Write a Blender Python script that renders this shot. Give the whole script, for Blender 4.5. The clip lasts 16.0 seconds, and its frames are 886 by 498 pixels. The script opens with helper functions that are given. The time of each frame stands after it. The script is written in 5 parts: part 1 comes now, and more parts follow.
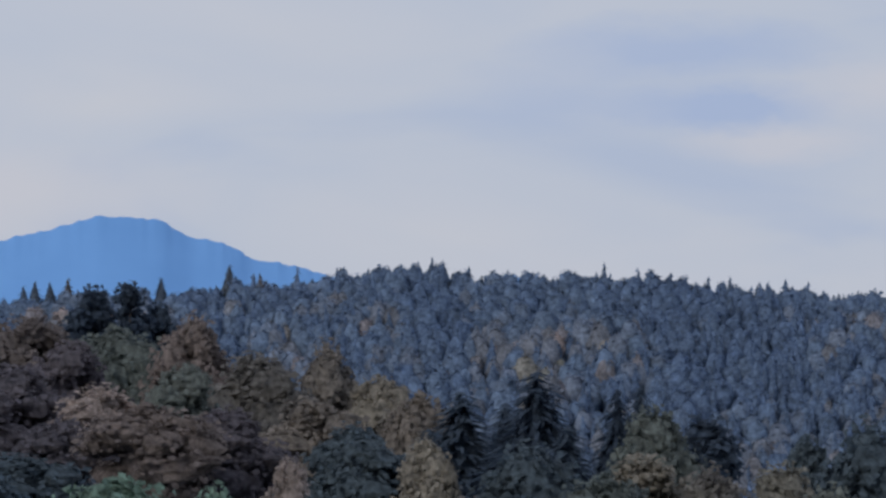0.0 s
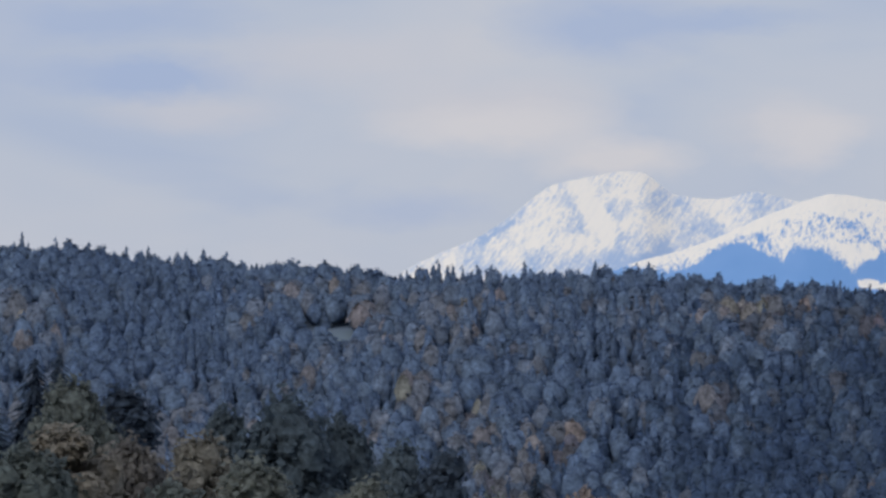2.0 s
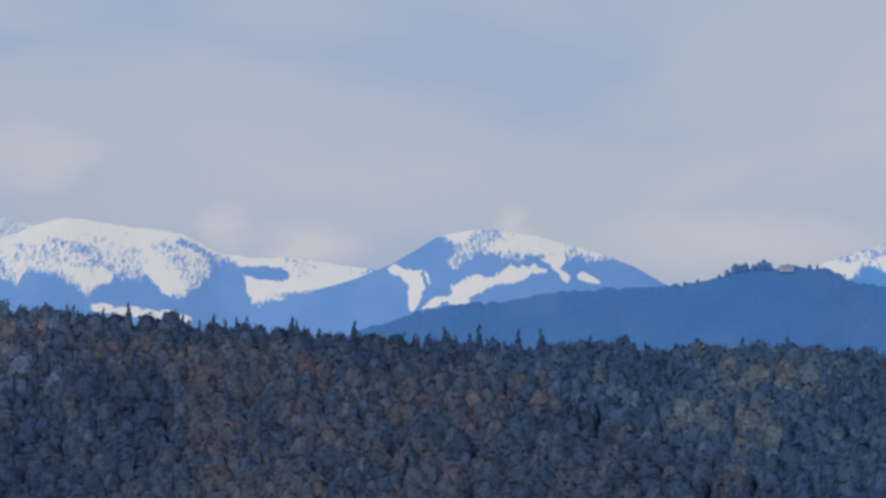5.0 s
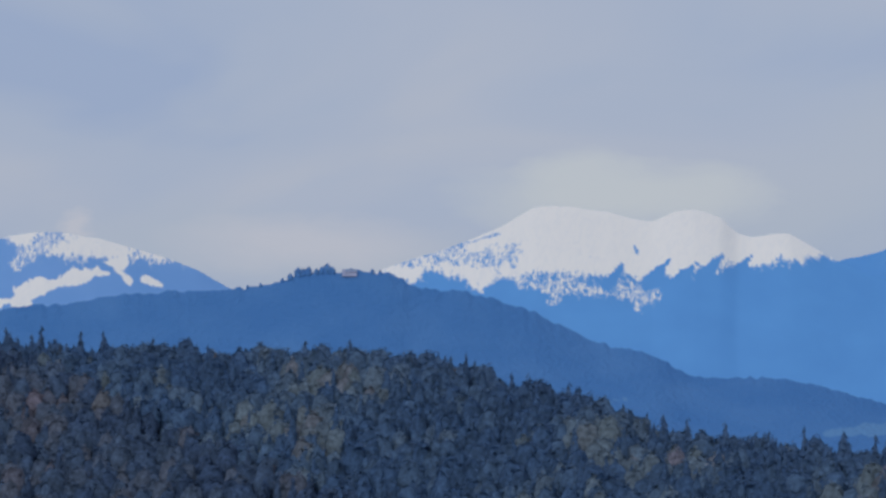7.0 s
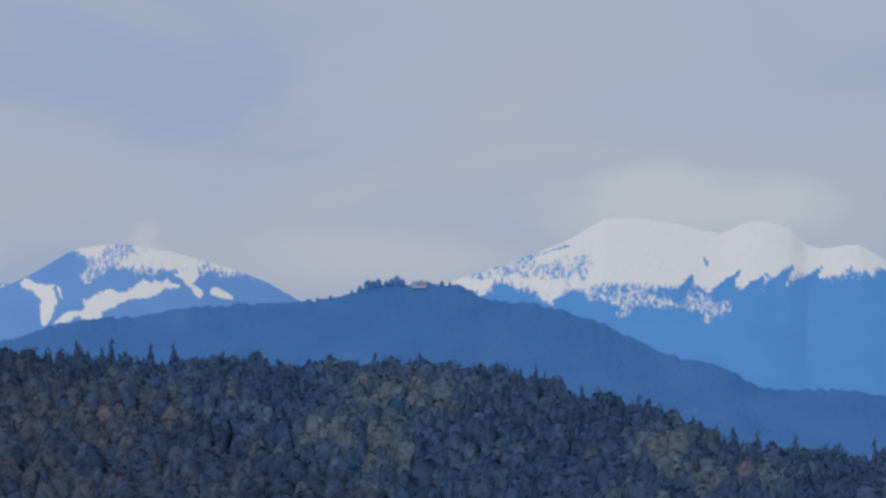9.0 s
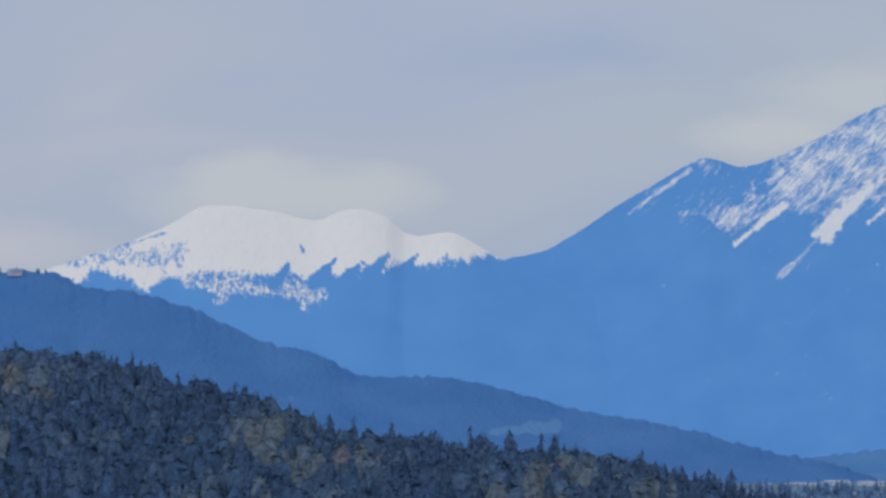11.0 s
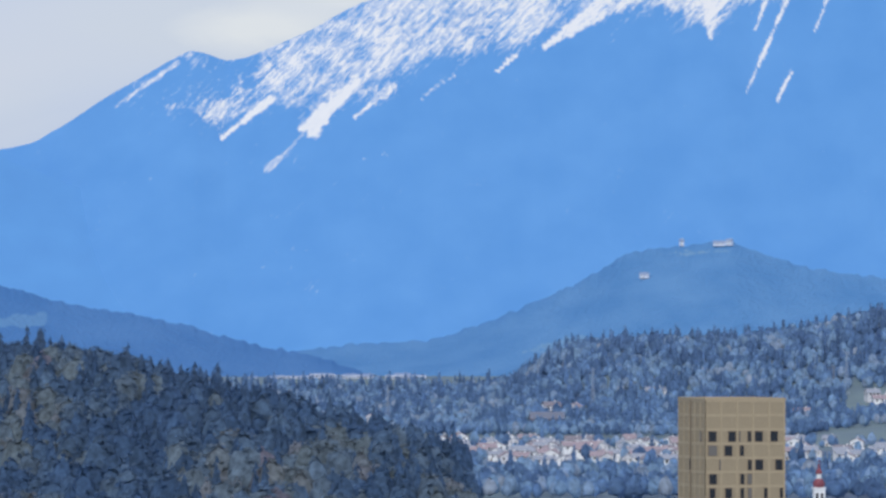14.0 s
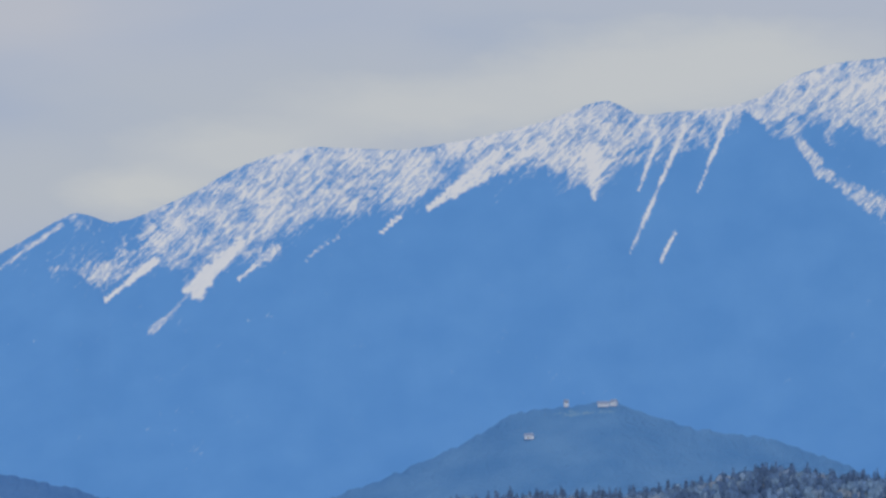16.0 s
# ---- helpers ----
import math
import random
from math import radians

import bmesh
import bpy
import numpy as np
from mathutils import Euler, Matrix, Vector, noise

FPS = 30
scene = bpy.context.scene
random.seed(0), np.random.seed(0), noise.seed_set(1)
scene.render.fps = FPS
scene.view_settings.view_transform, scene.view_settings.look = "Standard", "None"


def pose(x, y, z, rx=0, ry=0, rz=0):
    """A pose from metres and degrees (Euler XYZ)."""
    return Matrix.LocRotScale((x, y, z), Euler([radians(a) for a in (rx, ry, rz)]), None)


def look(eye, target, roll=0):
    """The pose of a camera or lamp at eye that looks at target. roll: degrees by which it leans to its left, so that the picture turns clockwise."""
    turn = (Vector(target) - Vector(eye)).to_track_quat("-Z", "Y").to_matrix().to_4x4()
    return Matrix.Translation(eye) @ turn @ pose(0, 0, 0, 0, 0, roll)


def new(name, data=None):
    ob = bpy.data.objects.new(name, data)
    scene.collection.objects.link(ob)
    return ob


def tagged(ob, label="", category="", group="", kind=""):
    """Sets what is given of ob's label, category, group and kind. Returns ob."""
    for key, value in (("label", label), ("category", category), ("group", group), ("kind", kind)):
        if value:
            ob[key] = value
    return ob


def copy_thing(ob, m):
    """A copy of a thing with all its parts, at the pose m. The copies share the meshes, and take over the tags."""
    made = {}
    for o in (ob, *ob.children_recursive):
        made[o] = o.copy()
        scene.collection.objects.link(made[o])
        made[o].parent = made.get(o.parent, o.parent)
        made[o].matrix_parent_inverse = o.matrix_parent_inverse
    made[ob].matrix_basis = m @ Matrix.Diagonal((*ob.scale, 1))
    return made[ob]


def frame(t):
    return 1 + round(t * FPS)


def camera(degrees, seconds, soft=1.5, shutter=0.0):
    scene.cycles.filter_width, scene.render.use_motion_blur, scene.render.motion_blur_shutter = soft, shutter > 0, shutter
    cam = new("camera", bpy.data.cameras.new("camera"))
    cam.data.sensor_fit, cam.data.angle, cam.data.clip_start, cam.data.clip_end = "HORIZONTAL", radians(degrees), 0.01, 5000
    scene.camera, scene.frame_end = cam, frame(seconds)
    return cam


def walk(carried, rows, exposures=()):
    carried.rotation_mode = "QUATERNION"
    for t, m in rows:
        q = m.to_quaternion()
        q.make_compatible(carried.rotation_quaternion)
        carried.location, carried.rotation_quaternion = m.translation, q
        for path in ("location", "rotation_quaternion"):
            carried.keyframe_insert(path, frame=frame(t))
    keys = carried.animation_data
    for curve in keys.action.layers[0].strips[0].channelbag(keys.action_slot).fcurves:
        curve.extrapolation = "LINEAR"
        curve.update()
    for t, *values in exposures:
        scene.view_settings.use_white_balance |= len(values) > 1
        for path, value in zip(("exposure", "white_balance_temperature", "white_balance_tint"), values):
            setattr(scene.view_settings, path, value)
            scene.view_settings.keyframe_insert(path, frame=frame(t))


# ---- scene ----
# A lookout over wooded hills, a valley with a village, and snow mountains beyond.
cam = camera(10, 16.0, soft=2.9)
PATH = [
    (0, pose(0, 0, 60, 92.218, 0, 15.012) @ pose(0, 0, 0, 0, 0, 0.128)),
    (0.5, pose(0, 0, 60, 92.196, 0, 13.482) @ pose(0, 0, 0, 0, 0, 0.013)),
    (1, pose(0, 0, 60, 92.002, 0, 11.747) @ pose(0, 0, 0, 0, 0, -0.062)),
    (1.5, pose(0, 0, 60, 91.844, 0, 10.058) @ pose(0, 0, 0, 0, 0, -0.109)),
    (2, pose(0, 0, 60, 91.875, 0, 8.431) @ pose(0, 0, 0, 0, 0, -0.042)),
    (2.5, pose(0, 0, 60, 91.841, 0, 6.782) @ pose(0, 0, 0, 0, 0, -0.075)),
    (3, pose(0, 0, 60, 91.896, 0, 5.111) @ pose(0, 0, 0, 0, 0, -0.151)),
    (3.5, pose(0, 0, 60, 91.797, 0, 3.511) @ pose(0, 0, 0, 0, 0, -0.173)),
    (4, pose(0, 0, 60, 91.899, 0, 2.151) @ pose(0, 0, 0, 0, 0, -0.058)),
    (4.5, pose(0, 0, 60, 91.903, 0, 1.107) @ pose(0, 0, 0, 0, 0, 0.102)),
    (5, pose(0, 0, 60, 92.141, 0, -0.228) @ pose(0, 0, 0, 0, 0, -0.012)),
    (5.2, pose(0, 0, 60, 92.139, 0, -0.982) @ pose(0, 0, 0, 0, 0, -0.028)),
    (5.55, pose(0, 0, 60, 92.143, 0, -2.234) @ pose(0, 0, 0, 0, 0, -0.009)),
    (5.9, pose(0, 0, 60, 92.155, 0, -3.324) @ pose(0, 0, 0, 0, 0, 0.039)),
    (6.25, pose(0, 0, 60, 92.170, 0, -4.205) @ pose(0, 0, 0, 0, 0, 0.102)),
    (6.6, pose(0, 0, 60, 92.183, 0, -4.835) @ pose(0, 0, 0, 0, 0, 0.164)),
    (6.95, pose(0, 0, 60, 92.190, 0, -5.167) @ pose(0, 0, 0, 0, 0, 0.212)),
    (7.3, pose(0, 0, 60, 92.185, 0, -5.157) @ pose(0, 0, 0, 0, 0, 0.231)),
    (7.5, pose(0, 0, 60, 92.172, 0, -5.046) @ pose(0, 0, 0, 0, 0, 0.264)),
    (8, pose(0, 0, 60, 92.245, 0, -4.749) @ pose(0, 0, 0, 0, 0, 0.329)),
    (8.2, pose(0, 0, 60, 92.287, 0, -4.660) @ pose(0, 0, 0, 0, 0, 0.200)),
    (8.55, pose(0, 0, 60, 92.314, 0, -4.496) @ pose(0, 0, 0, 0, 0, 0.190)),
    (8.9, pose(0, 0, 60, 92.323, 0, -4.379) @ pose(0, 0, 0, 0, 0, 0.164)),
    (9.25, pose(0, 0, 60, 92.321, 0, -4.410) @ pose(0, 0, 0, 0, 0, 0.131)),
    (9.6, pose(0, 0, 60, 92.315, 0, -4.688) @ pose(0, 0, 0, 0, 0, 0.098)),
    (9.95, pose(0, 0, 60, 92.311, 0, -5.312) @ pose(0, 0, 0, 0, 0, 0.073)),
    (10.3, pose(0, 0, 60, 92.313, 0, -6.383) @ pose(0, 0, 0, 0, 0, 0.063)),
    (10.5, pose(0, 0, 60, 92.323, 0, -7.141) @ pose(0, 0, 0, 0, 0, -0.046)),
    (11, pose(0, 0, 60, 92.187, 0, -8.947) @ pose(0, 0, 0, 0, 0, -0.009)),
    (11.5, pose(0, 0, 60, 92.096, 0, -10.467) @ pose(0, 0, 0, 0, 0, -0.104)),
    (12, pose(0, 0, 60, 92.055, 0, -11.873) @ pose(0, 0, 0, 0, 0, -0.200)),
    (12.5, pose(0, 0, 60, 92.061, 0, -13.231) @ pose(0, 0, 0, 0, 0, -0.225)),
    (13, pose(0, 0, 60, 91.814, 0, -14.113) @ pose(0, 0, 0, 0, 0, -0.198)),
    (13.5, pose(0, 0, 60, 91.319, 0, -14.539) @ pose(0, 0, 0, 0, 0, -0.012)),
    (14, pose(0, 0, 60, 90.984, 0, -14.752) @ pose(0, 0, 0, 0, 0, 0.109)),
    (14.5, pose(0, 0, 60, 91.036, 0, -14.923) @ pose(0, 0, 0, 0, 0, 0.075)),
    (15, pose(0, 0, 60, 91.263, 0, -15.063) @ pose(0, 0, 0, 0, 0, 0.029)),
    (15.5, pose(0, 0, 60, 91.789, 0, -15.271) @ pose(0, 0, 0, 0, 0, 0.050)),
    (16, pose(0, 0, 60, 92.809, 0, -16.061) @ pose(0, 0, 0, 0, 0, -0.098)),
]
EXPOSURES = [(0, 0.0, 6600, 10), (2.5, 0.0, 6600, 10), (3.5, -0.07, 6550, 10), (5, -0.2, 6200, 10), (8, -0.33, 6000, 10), (10.5, -0.35, 6020, 10), (11, -0.28, 6050, 10), (12.5, -0.13, 6250, 10),
             (13.5, 0.06, 6250, 10), (14, 0.24, 6250, 10), (14.5, 0.29, 6250, 10), (15.2, 0.15, 6350, 10), (16, -0.22, 6400, 10)]
walk(cam, PATH, EXPOSURES)

# ---- light ----
SUN_ELEVATION, SUN_FROM = 38, 205      # degrees; compass bearing of the sun, clockwise from +Y
world = bpy.data.worlds.new("overcast_sky")
scene.world = world
world.use_nodes = True


def node(tree, kind, **values):
    """A node with its input sockets set by name."""
    n = tree.nodes.new(kind)
    for key, value in values.items():
        n.inputs[key.replace("_", " ")].default_value = value
    return n


def ramp(tree, stops, fac):
    n = tree.nodes.new("ShaderNodeValToRGB")
    while len(n.color_ramp.elements) < len(stops):
        n.color_ramp.elements.new(0.5)
    for e, (pos, col) in zip(n.color_ramp.elements, stops):
        e.position, e.color = pos, (*col, 1)
    tree.links.new(fac, n.inputs[0])
    return n.outputs[0]


def mix(tree, fac, a, b):
    n = tree.nodes.new("ShaderNodeMixRGB")
    for socket, value in zip(n.inputs, (fac, a, b)):
        if hasattr(value, "links"):
            tree.links.new(value, socket)
        else:
            socket.default_value = value if not isinstance(value, tuple) else (*value, 1)
    return n.outputs[0]


wt = world.node_tree
wt.nodes.clear()
sky = wt.nodes.new("ShaderNodeTexSky")
sky.sky_type, sky.sun_disc = "NISHITA", False
sky.sun_elevation, sky.sun_rotation = radians(SUN_ELEVATION), radians(SUN_FROM)
coord = wt.nodes.new("ShaderNodeTexCoord")
mapping = wt.nodes.new("ShaderNodeMapping")
mapping.inputs["Scale"].default_value = (1, 1, 2.6)
mapping.inputs["Location"].default_value = (0.31, 0.0, 0.08)
wt.links.new(coord.outputs["Generated"], mapping.inputs[0])
deck = node(wt, "ShaderNodeTexNoise", Scale=11.0, Detail=4.0, Roughness=0.45, Distortion=0.6)
wt.links.new(mapping.outputs[0], deck.inputs["Vector"])
cloud_colour = ramp(wt, [(0.32, (4.0, 4.7, 6.35)), (0.45, (4.65, 5.15, 6.35)), (0.60, (5.0, 5.35, 6.35)), (0.75, (5.45, 5.6, 6.3))], deck.outputs["Fac"])


def sky_patch(colour, tone, bearing, height, wide, tall, amount):
    """A soft rift or bank in the cloud deck, torn by the deck's own noise."""
    place = wt.nodes.new("ShaderNodeMapping")
    place.vector_type = "TEXTURE"
    ba, ha = radians(bearing), radians(height)
    place.inputs["Location"].default_value = (math.sin(ba) * math.cos(ha), math.cos(ba) * math.cos(ha), math.sin(ha))
    place.inputs["Rotation"].default_value = (0, 0, -ba)
    place.inputs["Scale"].default_value = (radians(wide), 0.5, radians(tall))
    wt.links.new(warped, place.inputs[0])
    disc = wt.nodes.new("ShaderNodeTexGradient")
    disc.gradient_type = "SPHERICAL"
    wt.links.new(place.outputs[0], disc.inputs[0])
    soft = ramp(wt, [(0.0, (0, 0, 0)), (0.75, (amount,) * 3)], disc.outputs["Fac"])
    return mix(wt, soft, colour, tone)


# the rifts' outlines wander with a finer noise
tear = node(wt, "ShaderNodeTexNoise", Scale=38.0, Detail=6.0, Roughness=0.65)
wt.links.new(mapping.outputs[0], tear.inputs["Vector"])
shift = wt.nodes.new("ShaderNodeVectorMath")
shift.operation = "MULTIPLY_ADD"
wt.links.new(tear.outputs["Color"], shift.inputs[0])
shift.inputs[1].default_value = (0.022, 0.0, 0.010)
wt.links.new(coord.outputs["Generated"], shift.inputs[2])
warped = shift.outputs[0]
RIFT, BANK, COOL_BANK = (3.35, 4.25, 6.5), (5.75, 5.65, 6.25), (5.15, 5.5, 6.1)
PUFF, WISP = (6.2, 6.35, 6.5), (6.1, 6.0, 6.5)
for tone, bearing, height, wide, tall, amount in (
        (RIFT, -11.2, 4.10, 1.6, 0.34, 0.85), (RIFT, -11.7, 4.75, 2.2, 0.42, 0.7), (RIFT, -13.2, 4.2, 1.6, 0.5, 0.4), (RIFT, -5.9, 4.72, 1.6, 0.5, 0.75), (RIFT, -4.6, 4.75, 1.1, 0.22, 0.6), (RIFT, -8.2, 2.6, 1.3, 0.30, 0.5),
        (BANK, -20.0, 3.1, 3.5, 0.7, 0.5), (BANK, -7.2, 3.75, 1.7, 0.5, 0.7), (BANK, -9.0, 4.3, 2.0, 0.5, 0.5), (BANK, -3.9, 3.5, 1.0, 0.5, 0.5), (BANK, -10.6, 3.7, 1.4, 0.3, 0.5),
        (COOL_BANK, 2.9, 2.45, 2.4, 0.7, 0.5), (COOL_BANK, 10.0, 2.8, 2.5, 0.9, 0.55), (COOL_BANK, 12.5, 3.8, 3.0, 0.9, 0.75), (COOL_BANK, 15.0, 4.6, 4.0, 1.0, 0.75), (COOL_BANK, 19.0, 5.0, 4.5, 1.2, 0.75), (COOL_BANK, 5.2, 2.2, 2.0, 0.6, 0.45),
        (PUFF, 7.65, 3.08, 2.0, 0.48, 1.0), (PUFF, 7.30, 3.32, 0.80, 0.34, 0.91), (PUFF, 8.60, 3.13, 1.035, 0.3, 0.80), (WISP, 4.20, 2.52, 1.83, 0.41, 0.80), (WISP, 1.75, 2.77, 0.27, 0.23, 0.91), (WISP, -0.65, 2.49, 0.86, 0.34, 1.0), (WISP, -1.70, 2.65, 0.368, 0.32, 0.91),
        (WISP, -3.70, 3.37, 0.69, 0.52, 0.69), (WISP, -5.90, 3.17, 1.15, 0.34, 0.91), (WISP, -7.20, 3.52, 1.83, 0.34, 0.86), (PUFF, 13.30, 3.77, 1.15, 0.39, 1.0), (PUFF, 14.40, 4.22, 1.72, 0.46, 0.80), (PUFF, 16.60, 4.67, 2.53, 0.46, 0.86), (PUFF, 18.60, 4.95, 2.4, 0.5, 0.9), (PUFF, 20.10, 5.20, 2.2, 0.55, 0.9), (PUFF, 19.10, 5.17, 2.3, 0.57, 0.80)):
    cloud_colour = sky_patch(cloud_colour, tone, bearing, height, wide, tall, amount)
bg = node(wt, "ShaderNodeBackground", Strength=0.1)
wt.links.new(mix(wt, 0.93, sky.outputs[0], cloud_colour), bg.inputs[0])
wo = wt.nodes.new("ShaderNodeOutputWorld")
wt.links.new(bg.outputs[0], wo.inputs[0])

sun = new("sun", bpy.data.lights.new("sun", "SUN"))
sun.data.energy, sun.data.angle, sun.data.color = 1.5, radians(30), (1.0, 0.95, 0.88)
b, e = radians(SUN_FROM), radians(SUN_ELEVATION)
sun.matrix_world = look((math.sin(b) * math.cos(e) * 300, math.cos(b) * math.cos(e) * 300, 60 + math.sin(e) * 300), (0, 0, 60))


# ---- materials ----
def material(name, rough=0.85):
    m = bpy.data.materials.new(name)
    m.use_nodes = True
    t = m.node_tree
    p = t.nodes["Principled BSDF"]
    p.inputs["Roughness"].default_value = rough
    p.inputs["Specular IOR Level"].default_value = 0.2
    return m, t, p


def speckled(name, dark, light, scale, rough=0.85, bump=0.0, detail=6.0, second=None):
    """A surface whose colour wanders between two tones at two scales."""
    m, t, p = material(name, rough)
    g = t.nodes.new("ShaderNodeNewGeometry")
    n = node(t, "ShaderNodeTexNoise", Scale=scale, Detail=detail, Roughness=0.6)
    t.links.new(g.outputs["Position"], n.inputs["Vector"])
    col = ramp(t, [(0.3, dark), (0.7, light)], n.outputs["Fac"])
    if second:
        n2 = node(t, "ShaderNodeTexNoise", Scale=scale * 0.12, Detail=3.0)
        t.links.new(g.outputs["Position"], n2.inputs["Vector"])
        col = mix(t, ramp(t, [(0.5, (0, 0, 0)), (0.62, (1, 1, 1))], n2.outputs["Fac"]), col, second)
    t.links.new(col, p.inputs["Base Color"])
    if bump:
        bn = node(t, "ShaderNodeBump", Strength=bump, Distance=1.0)
        t.links.new(n.outputs["Fac"], bn.inputs["Height"])
        t.links.new(bn.outputs[0], p.inputs["Normal"])
    return m


def foliage(name, stops, from_object=False, sheer=0.35, spread=(0.8, 1.25), lumps=0.3, swing=(0.72, 1.3), grain=0.8, depth=0.9, fleck=(0.55, 1.45), stand=0.75):
    """Leaves that let some light through: each tree takes its own tone, each leaf clump a little of its own."""
    m, t, p = material(name, 0.75)
    if from_object:
        tone = t.nodes.new("ShaderNodeObjectInfo").outputs["Random"]
    else:
        a = t.nodes.new("ShaderNodeAttribute")
        a.attribute_name = "tone"
        tone = a.outputs["Fac"]
    col = ramp(t, stops, tone)
    g = t.nodes.new("ShaderNodeNewGeometry")
    hsv = node(t, "ShaderNodeHueSaturation", Saturation=1.0)
    span = node(t, "ShaderNodeMapRange", To_Min=spread[0], To_Max=spread[1])
    t.links.new(g.outputs["Random Per Island"], span.inputs["Value"])
    # lumps of the crown differ a little
    lump = node(t, "ShaderNodeTexNoise", Scale=lumps, Detail=4.0, Roughness=0.65)
    t.links.new(g.outputs["Position"], lump.inputs["Vector"])
    wide = node(t, "ShaderNodeMapRange", From_Min=0.3, From_Max=0.7, To_Min=swing[0], To_Max=swing[1])
    t.links.new(lump.outputs["Fac"], wide.inputs["Value"])
    both_tones = t.nodes.new("ShaderNodeMath")
    both_tones.operation = "MULTIPLY"
    t.links.new(span.outputs[0], both_tones.inputs[0])
    t.links.new(wide.outputs[0], both_tones.inputs[1])
    # sprays of leaves: light and dark at a finer scale, standing out in relief
    fine = node(t, "ShaderNodeTexNoise", Scale=grain, Detail=3.0, Roughness=0.6)
    t.links.new(g.outputs["Position"], fine.inputs["Vector"])
    flecks = node(t, "ShaderNodeMapRange", From_Min=0.32, From_Max=0.68, To_Min=fleck[0], To_Max=fleck[1])
    t.links.new(fine.outputs["Fac"], flecks.inputs["Value"])
    all_tones = t.nodes.new("ShaderNodeMath")
    all_tones.operation = "MULTIPLY"
    t.links.new(both_tones.outputs[0], all_tones.inputs[0])
    t.links.new(flecks.outputs[0], all_tones.inputs[1])
    relief = node(t, "ShaderNodeBump", Strength=stand, Distance=depth)
    t.links.new(fine.outputs["Fac"], relief.inputs["Height"])
    t.links.new(relief.outputs[0], p.inputs["Normal"])
    t.links.new(all_tones.outputs[0], hsv.inputs["Value"])
    t.links.new(col, hsv.inputs["Color"])
    t.links.new(hsv.outputs[0], p.inputs["Base Color"])
    leaf = t.nodes.new("ShaderNodeBsdfTranslucent")
    t.links.new(hsv.outputs[0], leaf.inputs["Color"])
    both = t.nodes.new("ShaderNodeMixShader")
    both.inputs[0].default_value = sheer
    t.links.new(p.outputs[0], both.inputs[1])
    t.links.new(leaf.outputs[0], both.inputs[2])
    t.links.new(both.outputs[0], t.nodes["Material Output"].inputs["Surface"])
    return m


